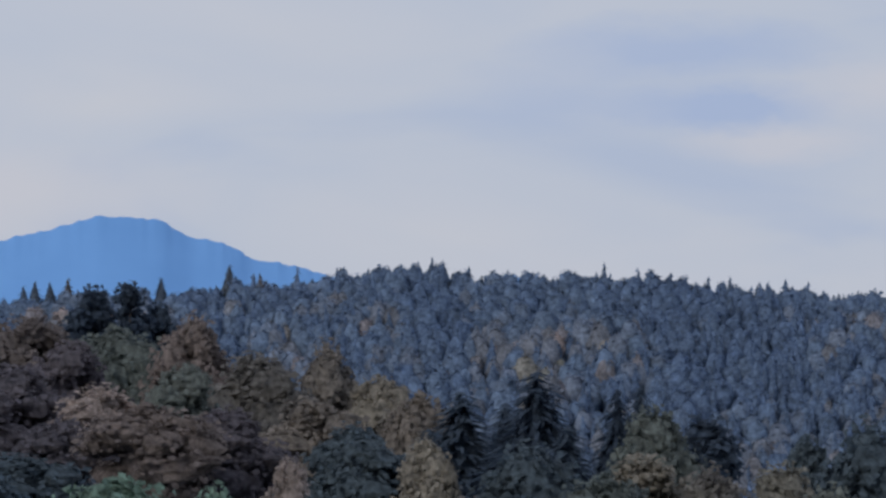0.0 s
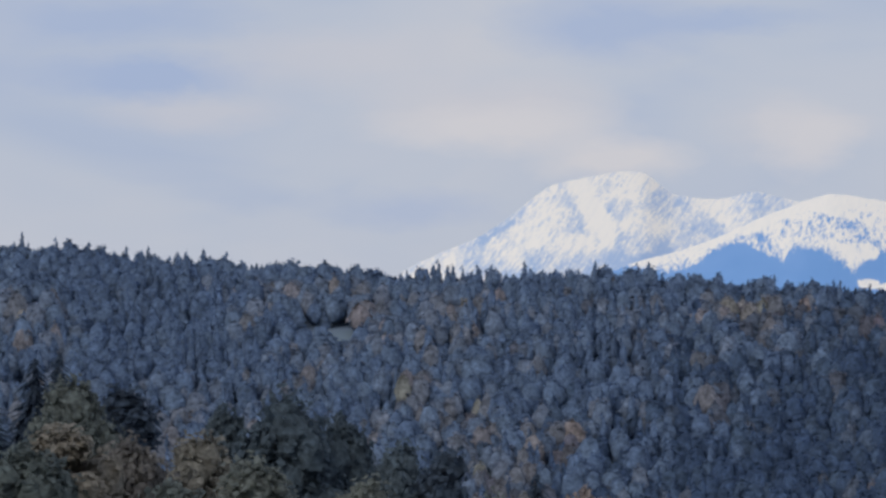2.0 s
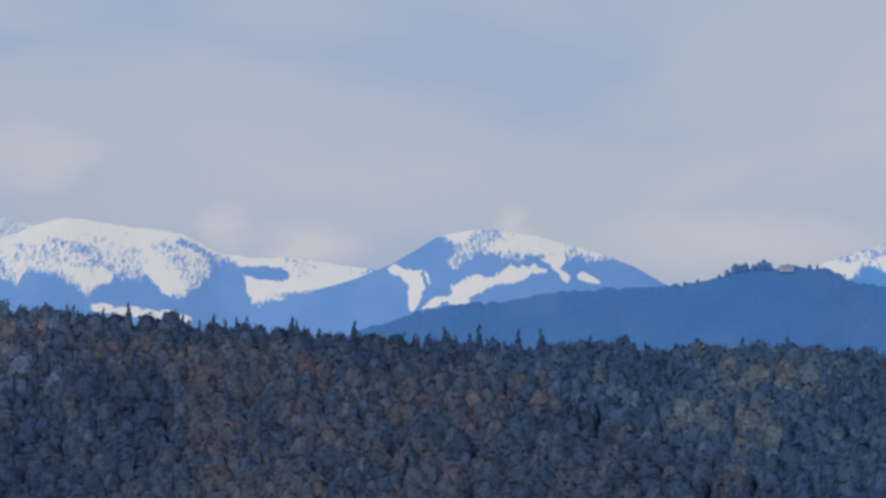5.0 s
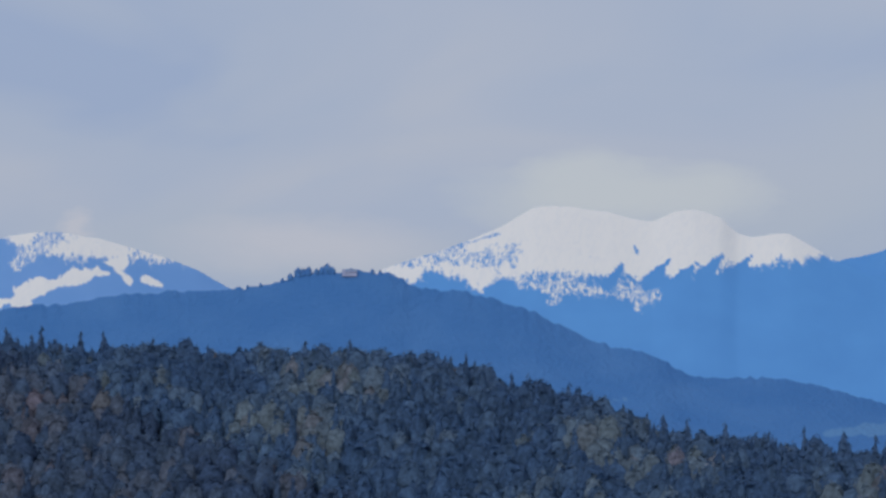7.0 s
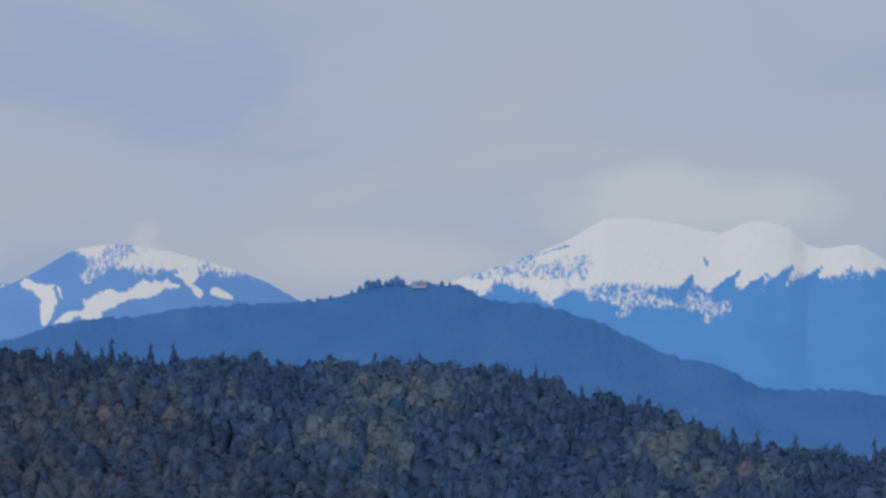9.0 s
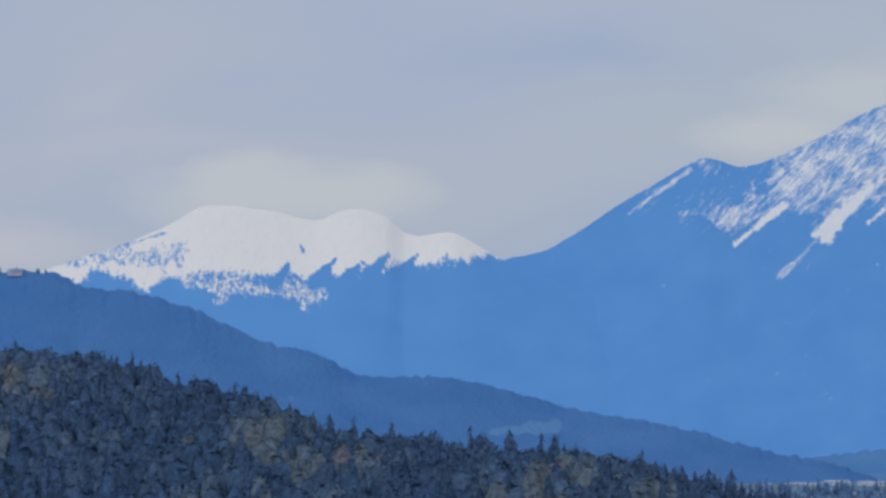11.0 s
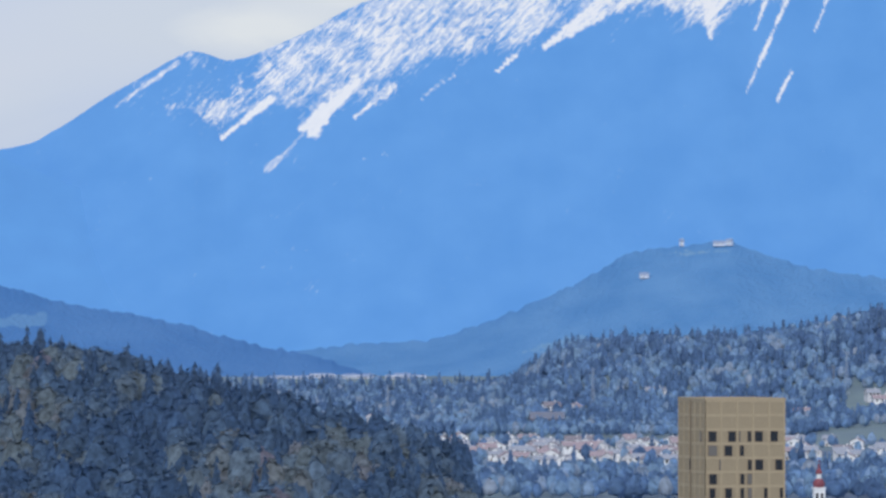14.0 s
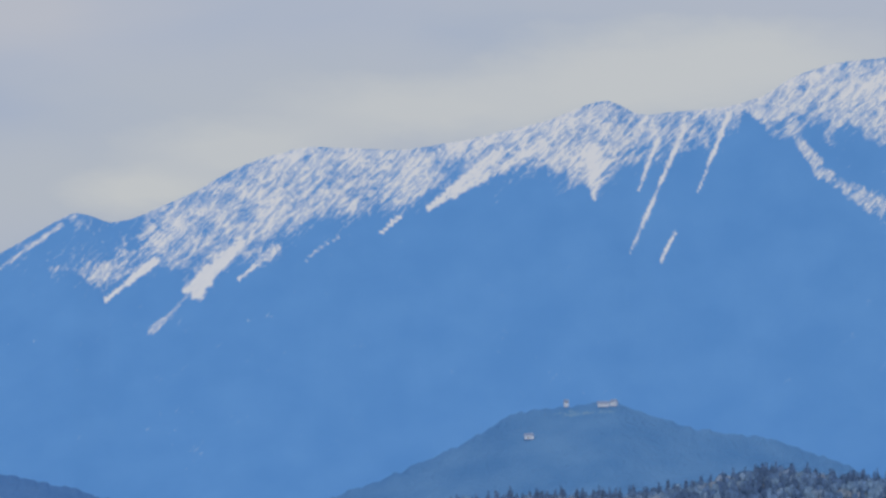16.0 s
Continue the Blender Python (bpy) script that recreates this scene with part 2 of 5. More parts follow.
def snow_slope(name, rock, rock_light, snow, angle=0.0, across=0.22, along=0.05, weight=0.6, edge=(0.44, 0.56), bump=0.0, trees=0.45, specks=0.3):
    """Wooded rock with snow lying where the mesh carries it, broken up by runnels at an angle to the plumb line and by trees."""
    m, t, p = material(name, 0.8)
    g = t.nodes.new("ShaderNodeNewGeometry")
    big = node(t, "ShaderNodeTexNoise", Scale=0.02, Detail=5.0)
    fine = node(t, "ShaderNodeTexNoise", Scale=0.30, Detail=3.0, Roughness=0.6)
    t.links.new(g.outputs["Position"], big.inputs["Vector"])
    t.links.new(g.outputs["Position"], fine.inputs["Vector"])
    turn = t.nodes.new("ShaderNodeMapping")
    turn.inputs["Rotation"].default_value = (0, radians(angle), 0)
    t.links.new(g.outputs["Position"], turn.inputs[0])
    squeeze = t.nodes.new("ShaderNodeMapping")
    squeeze.inputs["Scale"].default_value = (across, 0.01, along)
    t.links.new(turn.outputs[0], squeeze.inputs[0])
    run = node(t, "ShaderNodeTexNoise", Scale=1.0, Detail=7.0, Roughness=0.68, Distortion=1.1)
    t.links.new(squeeze.outputs[0], run.inputs["Vector"])
    ground_col = ramp(t, [(0.35, rock), (0.7, rock_light)], big.outputs["Fac"])
    a = t.nodes.new("ShaderNodeAttribute")
    a.attribute_name = "snow"

    def plus(x, k, y):
        n = t.nodes.new("ShaderNodeMath")
        n.operation = "MULTIPLY_ADD"
        t.links.new(x, n.inputs[0])
        n.inputs[1].default_value = k
        if hasattr(y, "links"):
            t.links.new(y, n.inputs[2])
        else:
            n.inputs[2].default_value = y
        return n.outputs[0]
    # upright specks: rows of trees and ribs of rock that stand out of the snow
    tall = t.nodes.new("ShaderNodeMapping")
    tall.inputs["Scale"].default_value = (0.36, 0.1, 0.13)
    t.links.new(g.outputs["Position"], tall.inputs[0])
    ribs = node(t, "ShaderNodeTexNoise", Scale=1.0, Detail=4.0, Roughness=0.62)
    t.links.new(tall.outputs[0], ribs.inputs["Vector"])
    total = plus(ribs.outputs["Fac"], trees, plus(run.outputs["Fac"], weight, plus(fine.outputs["Fac"], 0.5, plus(a.outputs["Fac"], 1.0, -0.5 * (weight + trees) - 0.25))))
    speck = node(t, "ShaderNodeTexNoise", Scale=2.6, Detail=3.0, Roughness=0.65)
    t.links.new(tall.outputs[0], speck.inputs["Vector"])
    total = plus(speck.outputs["Fac"], specks, plus(total, 1.0, -0.5 * specks))
    lying = ramp(t, [(edge[0], (0, 0, 0)), ((edge[0] + edge[1]) / 2, (0.45, 0.45, 0.45)), (edge[1], (1, 1, 1))], total)
    # snow slightly darker and bluer where the runnel noise is low
    snow_tone = ramp(t, [(0.34, tuple(c * k for c, k in zip(snow, (0.94, 0.955, 0.98)))), (0.55, snow)], run.outputs["Fac"])
    t.links.new(mix(t, lying, ground_col, snow_tone), p.inputs["Base Color"])
    if bump:
        crowns = node(t, "ShaderNodeTexNoise", Scale=0.16, Detail=4.0, Roughness=0.6)
        t.links.new(g.outputs["Position"], crowns.inputs["Vector"])
        bn = node(t, "ShaderNodeBump", Strength=bump, Distance=6.0)
        t.links.new(crowns.outputs["Fac"], bn.inputs["Height"])
        t.links.new(bn.outputs[0], p.inputs["Normal"])
    return m


# ---- shaping tools ----
def lattice(ix, iy, seed):
    h = np.sin(ix * 127.1 + iy * 311.7 + seed * 74.7) * 43758.5453
    return h - np.floor(h)


def wander(x, y, seed):
    """Smooth noise from 0 to 1 on arrays."""
    ix, iy = np.floor(x), np.floor(y)
    fx, fy = x - ix, y - iy
    fx, fy = fx * fx * (3 - 2 * fx), fy * fy * (3 - 2 * fy)
    top = lattice(ix, iy, seed) * (1 - fx) + lattice(ix + 1, iy, seed) * fx
    low = lattice(ix, iy + 1, seed) * (1 - fx) + lattice(ix + 1, iy + 1, seed) * fx
    return top * (1 - fy) + low * fy


def fbm(x, y, seed, octaves=4):
    total, amp, norm = 0.0, 1.0, 0.0
    for k in range(octaves):
        total = total + amp * wander(x * 2 ** k, y * 2 ** k, seed + k)
        norm += amp
        amp *= 0.55
    return total / norm


def ease(x):
    x = np.clip(x, 0, 1)
    return x * x * (3 - 2 * x)


def crest(points):
    """A smooth height along the bearing from a handful of tops and saddles (degrees, metres)."""
    xs, zs = np.array([p[0] for p in points]), np.array([p[1] for p in points], float)
    slopes = np.gradient(zs, xs)

    def at(az):
        a = np.clip(az, xs[0], xs[-1])
        i = np.clip(np.searchsorted(xs, a, side="right") - 1, 0, len(xs) - 2)
        h = xs[i + 1] - xs[i]
        s = (a - xs[i]) / h
        soft = (2 * s ** 3 - 3 * s ** 2 + 1) * zs[i] + (s ** 3 - 2 * s ** 2 + s) * h * slopes[i] + (3 * s ** 2 - 2 * s ** 3) * zs[i + 1] + (s ** 3 - s ** 2) * h * slopes[i + 1]
        return 0.6 * soft + 0.4 * (zs[i] * (1 - s) + zs[i + 1] * s)
    return at


def polar(az, r):
    return r * np.sin(np.radians(az)), r * np.cos(np.radians(az))


def raw_mesh(name, verts, faces, mat, smooth=True, floats=None, normals=None):
    """A mesh from arrays; faces is an array of rows of three or four corners."""
    me = bpy.data.meshes.new(name)
    verts, faces = np.asarray(verts, np.float32), np.asarray(faces, np.int32)
    me.vertices.add(len(verts))
    me.vertices.foreach_set("co", verts.ravel())
    k = faces.shape[1]
    me.loops.add(faces.size)
    me.loops.foreach_set("vertex_index", faces.ravel())
    me.polygons.add(len(faces))
    me.polygons.foreach_set("loop_start", np.arange(0, faces.size, k, dtype=np.int32))
    me.update(calc_edges=True)
    me.polygons.foreach_set("use_smooth", np.full(len(faces), smooth))
    for key, values in (floats or {}).items():
        me.attributes.new(key, "FLOAT", "POINT").data.foreach_set("value", np.asarray(values, np.float32))
    if normals is not None:
        me.attributes.new("custom_normal", "FLOAT_VECTOR", "POINT").data.foreach_set("vector", np.asarray(normals, np.float32).ravel())
    if mat:
        me.materials.append(mat)
    return me


def grid_faces(n, m):
    i = np.arange(n - 1)[:, None] * m + np.arange(m - 1)[None, :]
    return np.stack([i, i + m, i + m + 1, i + 1], -1).reshape(-1, 4)


# ---- ground ----
RIDGE = [(-34, 94), (-24, 118), (-20.6, 122), (-17.6, 128), (-16.6, 132), (-15.5, 138), (-14.7, 134), (-13, 134), (-11.7, 130), (-10.6, 126), (-8.7, 122), (-6.6, 122), (-4, 116), (-2.2, 110), (-0.8, 106), (1, 102), (2.9, 100), (3.9, 100), (5.47, 96), (6.1, 86), (6.7, 82), (7.4, 70), (8.2, 64), (9.6, 60), (10.1, 58), (11.1, 52), (12.7, 36), (14.5, 18), (14.9, 12), (15.2, -4), (16, -20), (34, -20)]
RIGHT_HILL = [(10, -10), (12.3, 20), (14, 23), (15, 26), (15.7, 39), (16, 54), (16.8, 64), (18.1, 66), (18.9, 73), (19.7, 85), (20.2, 82), (21, 78), (22.5, 73), (30, 40), (36, 0)]
ridge_top, right_top = crest(RIDGE), crest(RIGHT_HILL)
KNOLL = [(-40, 46), (-20, 52), (-17, 50), (-14, 42), (-11, 36), (-7, 31), (-5, 22), (-2, 0), (30, 0)]
knoll_top = crest(KNOLL)


def ridge_distance(az):
    """The ridge's crest runs nearer to the lookout towards the valley."""
    return 2200 - 640 * ease(np.asarray(az) / 14)


def ground_height(az, r):
    """The lie of the land: the lookout's own hill, a wooded knoll, the long ridge, the plain and the hill behind the village."""
    fade = ease((36 - np.abs(az)) / 6)
    own = 58.3 * (1 - ease((r - 6) / 240))
    knoll = knoll_top(az) * ease((r - 300) / 130) * (1 - ease((r - 560) / 260)) * ease((60 - np.abs(az)) / 20)
    rc = ridge_distance(az)
    top = np.maximum(60 + (ridge_top(az) - 60) * rc / 2200 - 15, 0) * fade
    s = np.clip((r - rc + 340 * rc / 2200) / (340 * rc / 2200), 0, 1)
    ridge = top * (0.55 * s + 0.45 * ease(s)) * (1 - ease((r - rc - 40) / 420))
    ridge = ridge + 7 * (fbm(az * 0.9, r / 130, 3) - 0.5) * ease((r - rc + 400) / 150) * (1 - s) * (top > 8)
    plain = 25 * ease((r - 3650) / 400) + 1.2 * fbm(az * 0.7, r / 300, 5) * ease((r - 60) / 240)
    back = np.maximum(right_top(az) - 11 - plain, 0) * ease((r - 3250) / 650) * (1 - ease((r - 3920) / 300)) * fade
    shelf = 10 * ease((r - 2700) / 500) * ease((az - 18.6) / 1.2) * fade * (1 - ease((r - 3700) / 300))
    return own + knoll + np.maximum(ridge, 0) + np.maximum(back, shelf) + plain


# Tones blued to match the hazed woods, lightened to lift the tree gaps.
meadow = speckled("blued_meadow", (0.14, 0.19, 0.235), (0.18, 0.245, 0.25), 0.05, bump=0.1, second=(0.13, 0.175, 0.25))
az_line = np.concatenate([np.linspace(-180, -36, 37)[:-1], np.linspace(-36, 36, 301), np.linspace(36, 180, 37)[1:]])
r_line = np.concatenate([[0.0, 3.0], np.linspace(6, 300, 16), np.linspace(330, 1180, 24), np.linspace(1200, 2700, 100), np.linspace(2730, 4960, 70)])
AZ, RR = np.meshgrid(az_line, r_line, indexing="ij")
X, Y = polar(AZ, RR)
ground = new("ground", raw_mesh("ground", np.stack([X, Y, ground_height(AZ, RR)], -1).reshape(-1, 3), grid_faces(*AZ.shape), meadow))
tagged(ground, "grassy autumn valley floor rising into wooded hills", "ground", kind="structure")


# ---- distant mountains ----
def mountain(name, tops, r_crest, r_foot, mat, label, rough=3.0, seed=1, relief=0.8, snow=None, step=0.035, rows=70, base=0.0, fuzz=0.5, sharp=1.35):
    """A range: a front slope with gullies up to the crest, and a short back slope."""
    a0, a1 = tops[0][0], tops[-1][0]
    az = np.arange(a0, a1, step)
    s = np.concatenate([np.linspace(0, 1, rows) ** 0.8, [1.0, 1.12, 1.5]])
    A, S = np.meshgrid(az, s, indexing="ij")
    top = crest(tops)(A)
    front = np.clip(S, 0, 1)
    # the skyline's small unevenness does not run down the slope
    top = top + (rough * (fbm(A * 3.1, A * 0 + seed, seed, 5) - 0.5) * 2 + fuzz * (fbm(A * 14, A * 0, seed + 9, 3) - 0.5) * 2) * front ** 14
    # spurs and gullies run down the slope
    lean = A * 1.6 + 0.8 * fbm(A * 0.9, front * 1.5, seed + 20) + front * 0.5
    gully = np.abs(fbm(lean * 1.3, front * 1.2, seed + 30) - 0.5) * 2
    z = base + (top - base) * (0.35 * front + 0.65 * front ** sharp) + relief * (gully - 0.35) * np.sin(np.pi * front) ** 2
    z = z - (top - base) * np.clip(S - 1, 0, 1) * 1.4
    r = r_foot + (r_crest - r_foot) * np.minimum(S, 1) + (S - front) * 150 + relief * (gully - 0.4) * np.sin(np.pi * front) ** 2
    x, y = polar(A, r)
    # the snow pattern is laid out by the height at which the slope stands against the lookout
    seen = 60 + (z - 60) * r_crest / r
    cover = snow(A, seen, front) if snow else A * 0
    # the crest is a sharp edge between front and back
    faces = grid_faces(*A.shape)[:, ::-1].reshape(len(az) - 1, len(s) - 1, 4)
    faces = np.delete(faces, rows - 1, axis=1).reshape(-1, 4)
    ob = new(name, raw_mesh(name, np.stack([x, y, z], -1).reshape(-1, 3), faces, mat, True, {"snow": cover.ravel()}))
    return tagged(ob, label, "mountain", kind="structure")


def snowline(points, soft, low=0.0, high=1.0, patch=0.5, seed=3, bands=()):
    """How deep the snow lies: from low to high across a line that wanders along the range, with patches,
    and bands (bearing, height) to (bearing, height) of given half widths in metres where it lies (level above 0.5) or is missing."""
    line = crest(points)

    def cover(A, z, front):
        warp = (fbm(A * 5, z / 17, seed + 3, 4) - 0.5)
        up = (z + 16 * warp - line(A)) / soft
        up = up + 7 / soft * (fbm(A * 26, z / 4.5, seed + 8, 3) - 0.5)
        total = low + (high - low) * ease(up * 0.5 + 0.5) + patch * (fbm(A * 4.2, z / 16, seed, 4) - 0.5)
        for a0, z0, a1, z1, w0, w1, level in bands:
            # distance from the band's middle line, its rim uneven
            px, pz = (A - a0) * 84, z - z0
            qx, qz = (a1 - a0) * 84, z1 - z0
            s = np.clip((px * qx + pz * qz) / (qx * qx + qz * qz), 0, 1)
            d = np.hypot(px - s * qx, pz - s * qz) / (w0 + (w1 - w0) * s) + 1.5 * (fbm(A * 8, z / 10, seed + 5, 3) - 0.5)
            inside = ease(1.5 - d)
            total = total * (1 - inside) + level * inside
        return total
    return cover


SNOW = (0.83, 0.795, 0.735)
# Aerial haze is put into these base colours: blue rock and blue woods.
HAZE_BLUE, HAZE_BLUE_LIGHT = (0.114, 0.302, 0.62), (0.126, 0.328, 0.655)
HAZE_PALE_BLUE, HAZE_PALE_BLUE_LIGHT = (0.160, 0.325, 0.62), (0.188, 0.352, 0.65)
speckled_snow = snow_slope("speckled_snow_hazed_rock", (0.33, 0.455, 0.66), (0.40, 0.51, 0.69), SNOW, angle=-30, across=0.24, along=0.07, weight=1.3, edge=(0.30, 0.68), trees=0.2)
field_snow = snow_slope("snowfields_and_hazed_woods", HAZE_PALE_BLUE, HAZE_PALE_BLUE_LIGHT, SNOW, angle=-20, across=0.20, along=0.09, weight=0.6, edge=(0.38, 0.62), trees=1.0, specks=0.5)
cap_snow = snow_slope("deep_snow_and_hazed_woods", HAZE_BLUE, HAZE_BLUE_LIGHT, SNOW, angle=-20, across=0.20, along=0.09, weight=0.6, edge=(0.38, 0.62), trees=1.0, specks=0.5)
streaked_snow = snow_slope("snow_gully_hazed_rock", (0.108, 0.293, 0.612), (0.127, 0.322, 0.645), (0.76, 0.76, 0.755), angle=-47, across=0.25, along=0.05, weight=2.1, edge=(0.28, 0.76), trees=0.25, specks=0.35)
left_wood = snow_slope("left_mountain_hazed_forest", (0.128, 0.295, 0.60), (0.138, 0.312, 0.625), SNOW)
# These hill forests and their meadow patches have blue haze in the colour.
castle_wood = snow_slope("castle_hill_hazed_forest", (0.062, 0.178, 0.415), (0.082, 0.208, 0.450), (0.115, 0.255, 0.47), weight=0.3, across=0.1, along=0.1, bump=0.6)
farm_wood = snow_slope("farm_hill_hazed_forest", (0.085, 0.23, 0.475), (0.122, 0.28, 0.525), (0.17, 0.32, 0.50), weight=0.6, across=0.1, along=0.1, bump=0.7)

mountain("haze_blue_mountain", [(-24, 215), (-21.5, 225), (-20.4, 244), (-20, 255), (-19.4, 266), (-18.9, 278), (-18.2, 273), (-17.85, 258), (-17.4, 250), (-17.2, 239), (-16.7, 232), (-16.25, 221), (-15.5, 200),
                           (-14.65, 212), (-14.27, 223), (-13.95, 214), (-13.3, 184), (-12, 120)], 4850, 4500, left_wood, "wooded mountain far beyond the ridge, blue haze in its colour", rough=1.2, seed=2, relief=0.0, fuzz=2.0,
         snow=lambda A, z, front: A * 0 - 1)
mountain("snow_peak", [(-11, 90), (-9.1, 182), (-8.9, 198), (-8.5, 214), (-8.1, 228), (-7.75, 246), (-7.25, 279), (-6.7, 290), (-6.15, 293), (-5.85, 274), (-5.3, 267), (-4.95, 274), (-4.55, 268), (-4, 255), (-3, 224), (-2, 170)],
         4880, 4620, speckled_snow, "snow-covered rocky mountain with a rounded summit", rough=1.5, seed=5,
         snow=snowline([(-11, 150), (-8.6, 180), (-7.4, 195), (-6.5, 206), (-5.9, 214), (-5, 200), (-2, 180)], 30, 0.2, 0.585, 0.6, 3,
                       [(-6.9, 286, -6.6, 235, 8, 10, 1.0), (-8.0, 226, -7.65, 245, 2, 3, 0.25), (-6.55, 196, -5.9, 212, 3, 7, 0.1), (-5.5, 250, -5.25, 225, 6, 9, 0.42), (-7.2, 278, -7.6, 215, 5, 9, 0.7)]))
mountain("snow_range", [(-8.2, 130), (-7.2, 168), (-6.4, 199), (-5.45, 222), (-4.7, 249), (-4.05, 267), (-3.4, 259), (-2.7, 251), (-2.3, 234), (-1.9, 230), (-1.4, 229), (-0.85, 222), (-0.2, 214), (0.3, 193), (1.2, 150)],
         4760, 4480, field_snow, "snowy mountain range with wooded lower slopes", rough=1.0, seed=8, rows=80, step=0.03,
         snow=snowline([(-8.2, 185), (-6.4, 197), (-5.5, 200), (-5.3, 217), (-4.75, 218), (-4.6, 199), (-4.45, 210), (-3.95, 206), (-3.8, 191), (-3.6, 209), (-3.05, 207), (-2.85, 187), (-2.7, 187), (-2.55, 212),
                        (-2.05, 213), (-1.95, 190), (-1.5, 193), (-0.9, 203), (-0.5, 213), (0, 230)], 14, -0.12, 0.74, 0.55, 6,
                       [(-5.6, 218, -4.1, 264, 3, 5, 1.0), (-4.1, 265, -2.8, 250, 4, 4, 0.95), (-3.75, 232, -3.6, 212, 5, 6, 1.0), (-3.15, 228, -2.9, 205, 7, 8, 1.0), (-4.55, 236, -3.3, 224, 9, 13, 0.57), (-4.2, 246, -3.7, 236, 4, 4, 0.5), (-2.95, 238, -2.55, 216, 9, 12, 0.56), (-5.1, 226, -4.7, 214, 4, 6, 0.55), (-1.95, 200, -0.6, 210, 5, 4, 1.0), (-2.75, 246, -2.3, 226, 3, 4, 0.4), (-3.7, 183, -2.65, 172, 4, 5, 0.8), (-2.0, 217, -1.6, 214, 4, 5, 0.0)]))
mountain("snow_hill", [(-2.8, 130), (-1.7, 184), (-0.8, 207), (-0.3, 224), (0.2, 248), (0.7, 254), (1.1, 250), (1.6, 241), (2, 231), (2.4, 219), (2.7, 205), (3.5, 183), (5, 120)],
         4700, 4450, field_snow, "mountain with snowy clearings between blue-hazed woods", rough=0.8, seed=12, rows=80, step=0.024,
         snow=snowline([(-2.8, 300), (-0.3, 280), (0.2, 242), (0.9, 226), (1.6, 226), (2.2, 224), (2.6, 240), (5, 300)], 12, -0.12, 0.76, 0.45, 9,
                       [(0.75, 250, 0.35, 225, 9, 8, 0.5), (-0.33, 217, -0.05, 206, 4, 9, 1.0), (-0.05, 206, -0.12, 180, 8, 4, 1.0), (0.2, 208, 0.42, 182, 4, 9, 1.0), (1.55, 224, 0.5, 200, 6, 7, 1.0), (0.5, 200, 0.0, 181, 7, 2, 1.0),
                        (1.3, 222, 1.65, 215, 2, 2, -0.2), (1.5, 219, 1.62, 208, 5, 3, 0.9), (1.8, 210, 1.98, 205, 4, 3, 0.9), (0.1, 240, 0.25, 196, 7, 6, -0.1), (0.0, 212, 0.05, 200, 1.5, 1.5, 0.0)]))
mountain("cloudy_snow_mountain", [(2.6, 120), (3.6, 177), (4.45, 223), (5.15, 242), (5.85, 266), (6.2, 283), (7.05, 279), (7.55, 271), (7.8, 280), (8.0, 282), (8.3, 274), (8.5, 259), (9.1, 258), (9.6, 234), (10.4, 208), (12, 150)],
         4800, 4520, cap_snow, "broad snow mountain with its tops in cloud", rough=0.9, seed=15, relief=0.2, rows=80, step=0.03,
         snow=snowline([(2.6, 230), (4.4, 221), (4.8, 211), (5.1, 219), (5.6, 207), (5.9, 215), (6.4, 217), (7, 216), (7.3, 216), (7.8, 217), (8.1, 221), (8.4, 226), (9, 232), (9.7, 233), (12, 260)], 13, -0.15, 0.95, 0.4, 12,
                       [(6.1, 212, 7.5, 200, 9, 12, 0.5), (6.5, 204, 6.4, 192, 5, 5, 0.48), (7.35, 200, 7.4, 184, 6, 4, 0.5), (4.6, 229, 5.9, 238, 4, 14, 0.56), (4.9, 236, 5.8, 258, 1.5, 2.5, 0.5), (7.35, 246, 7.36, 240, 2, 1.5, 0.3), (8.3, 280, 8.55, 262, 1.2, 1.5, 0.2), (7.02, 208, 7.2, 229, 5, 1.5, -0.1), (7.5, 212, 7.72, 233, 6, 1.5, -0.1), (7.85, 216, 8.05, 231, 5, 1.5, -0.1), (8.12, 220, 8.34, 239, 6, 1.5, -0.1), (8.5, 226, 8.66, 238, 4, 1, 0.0)]))
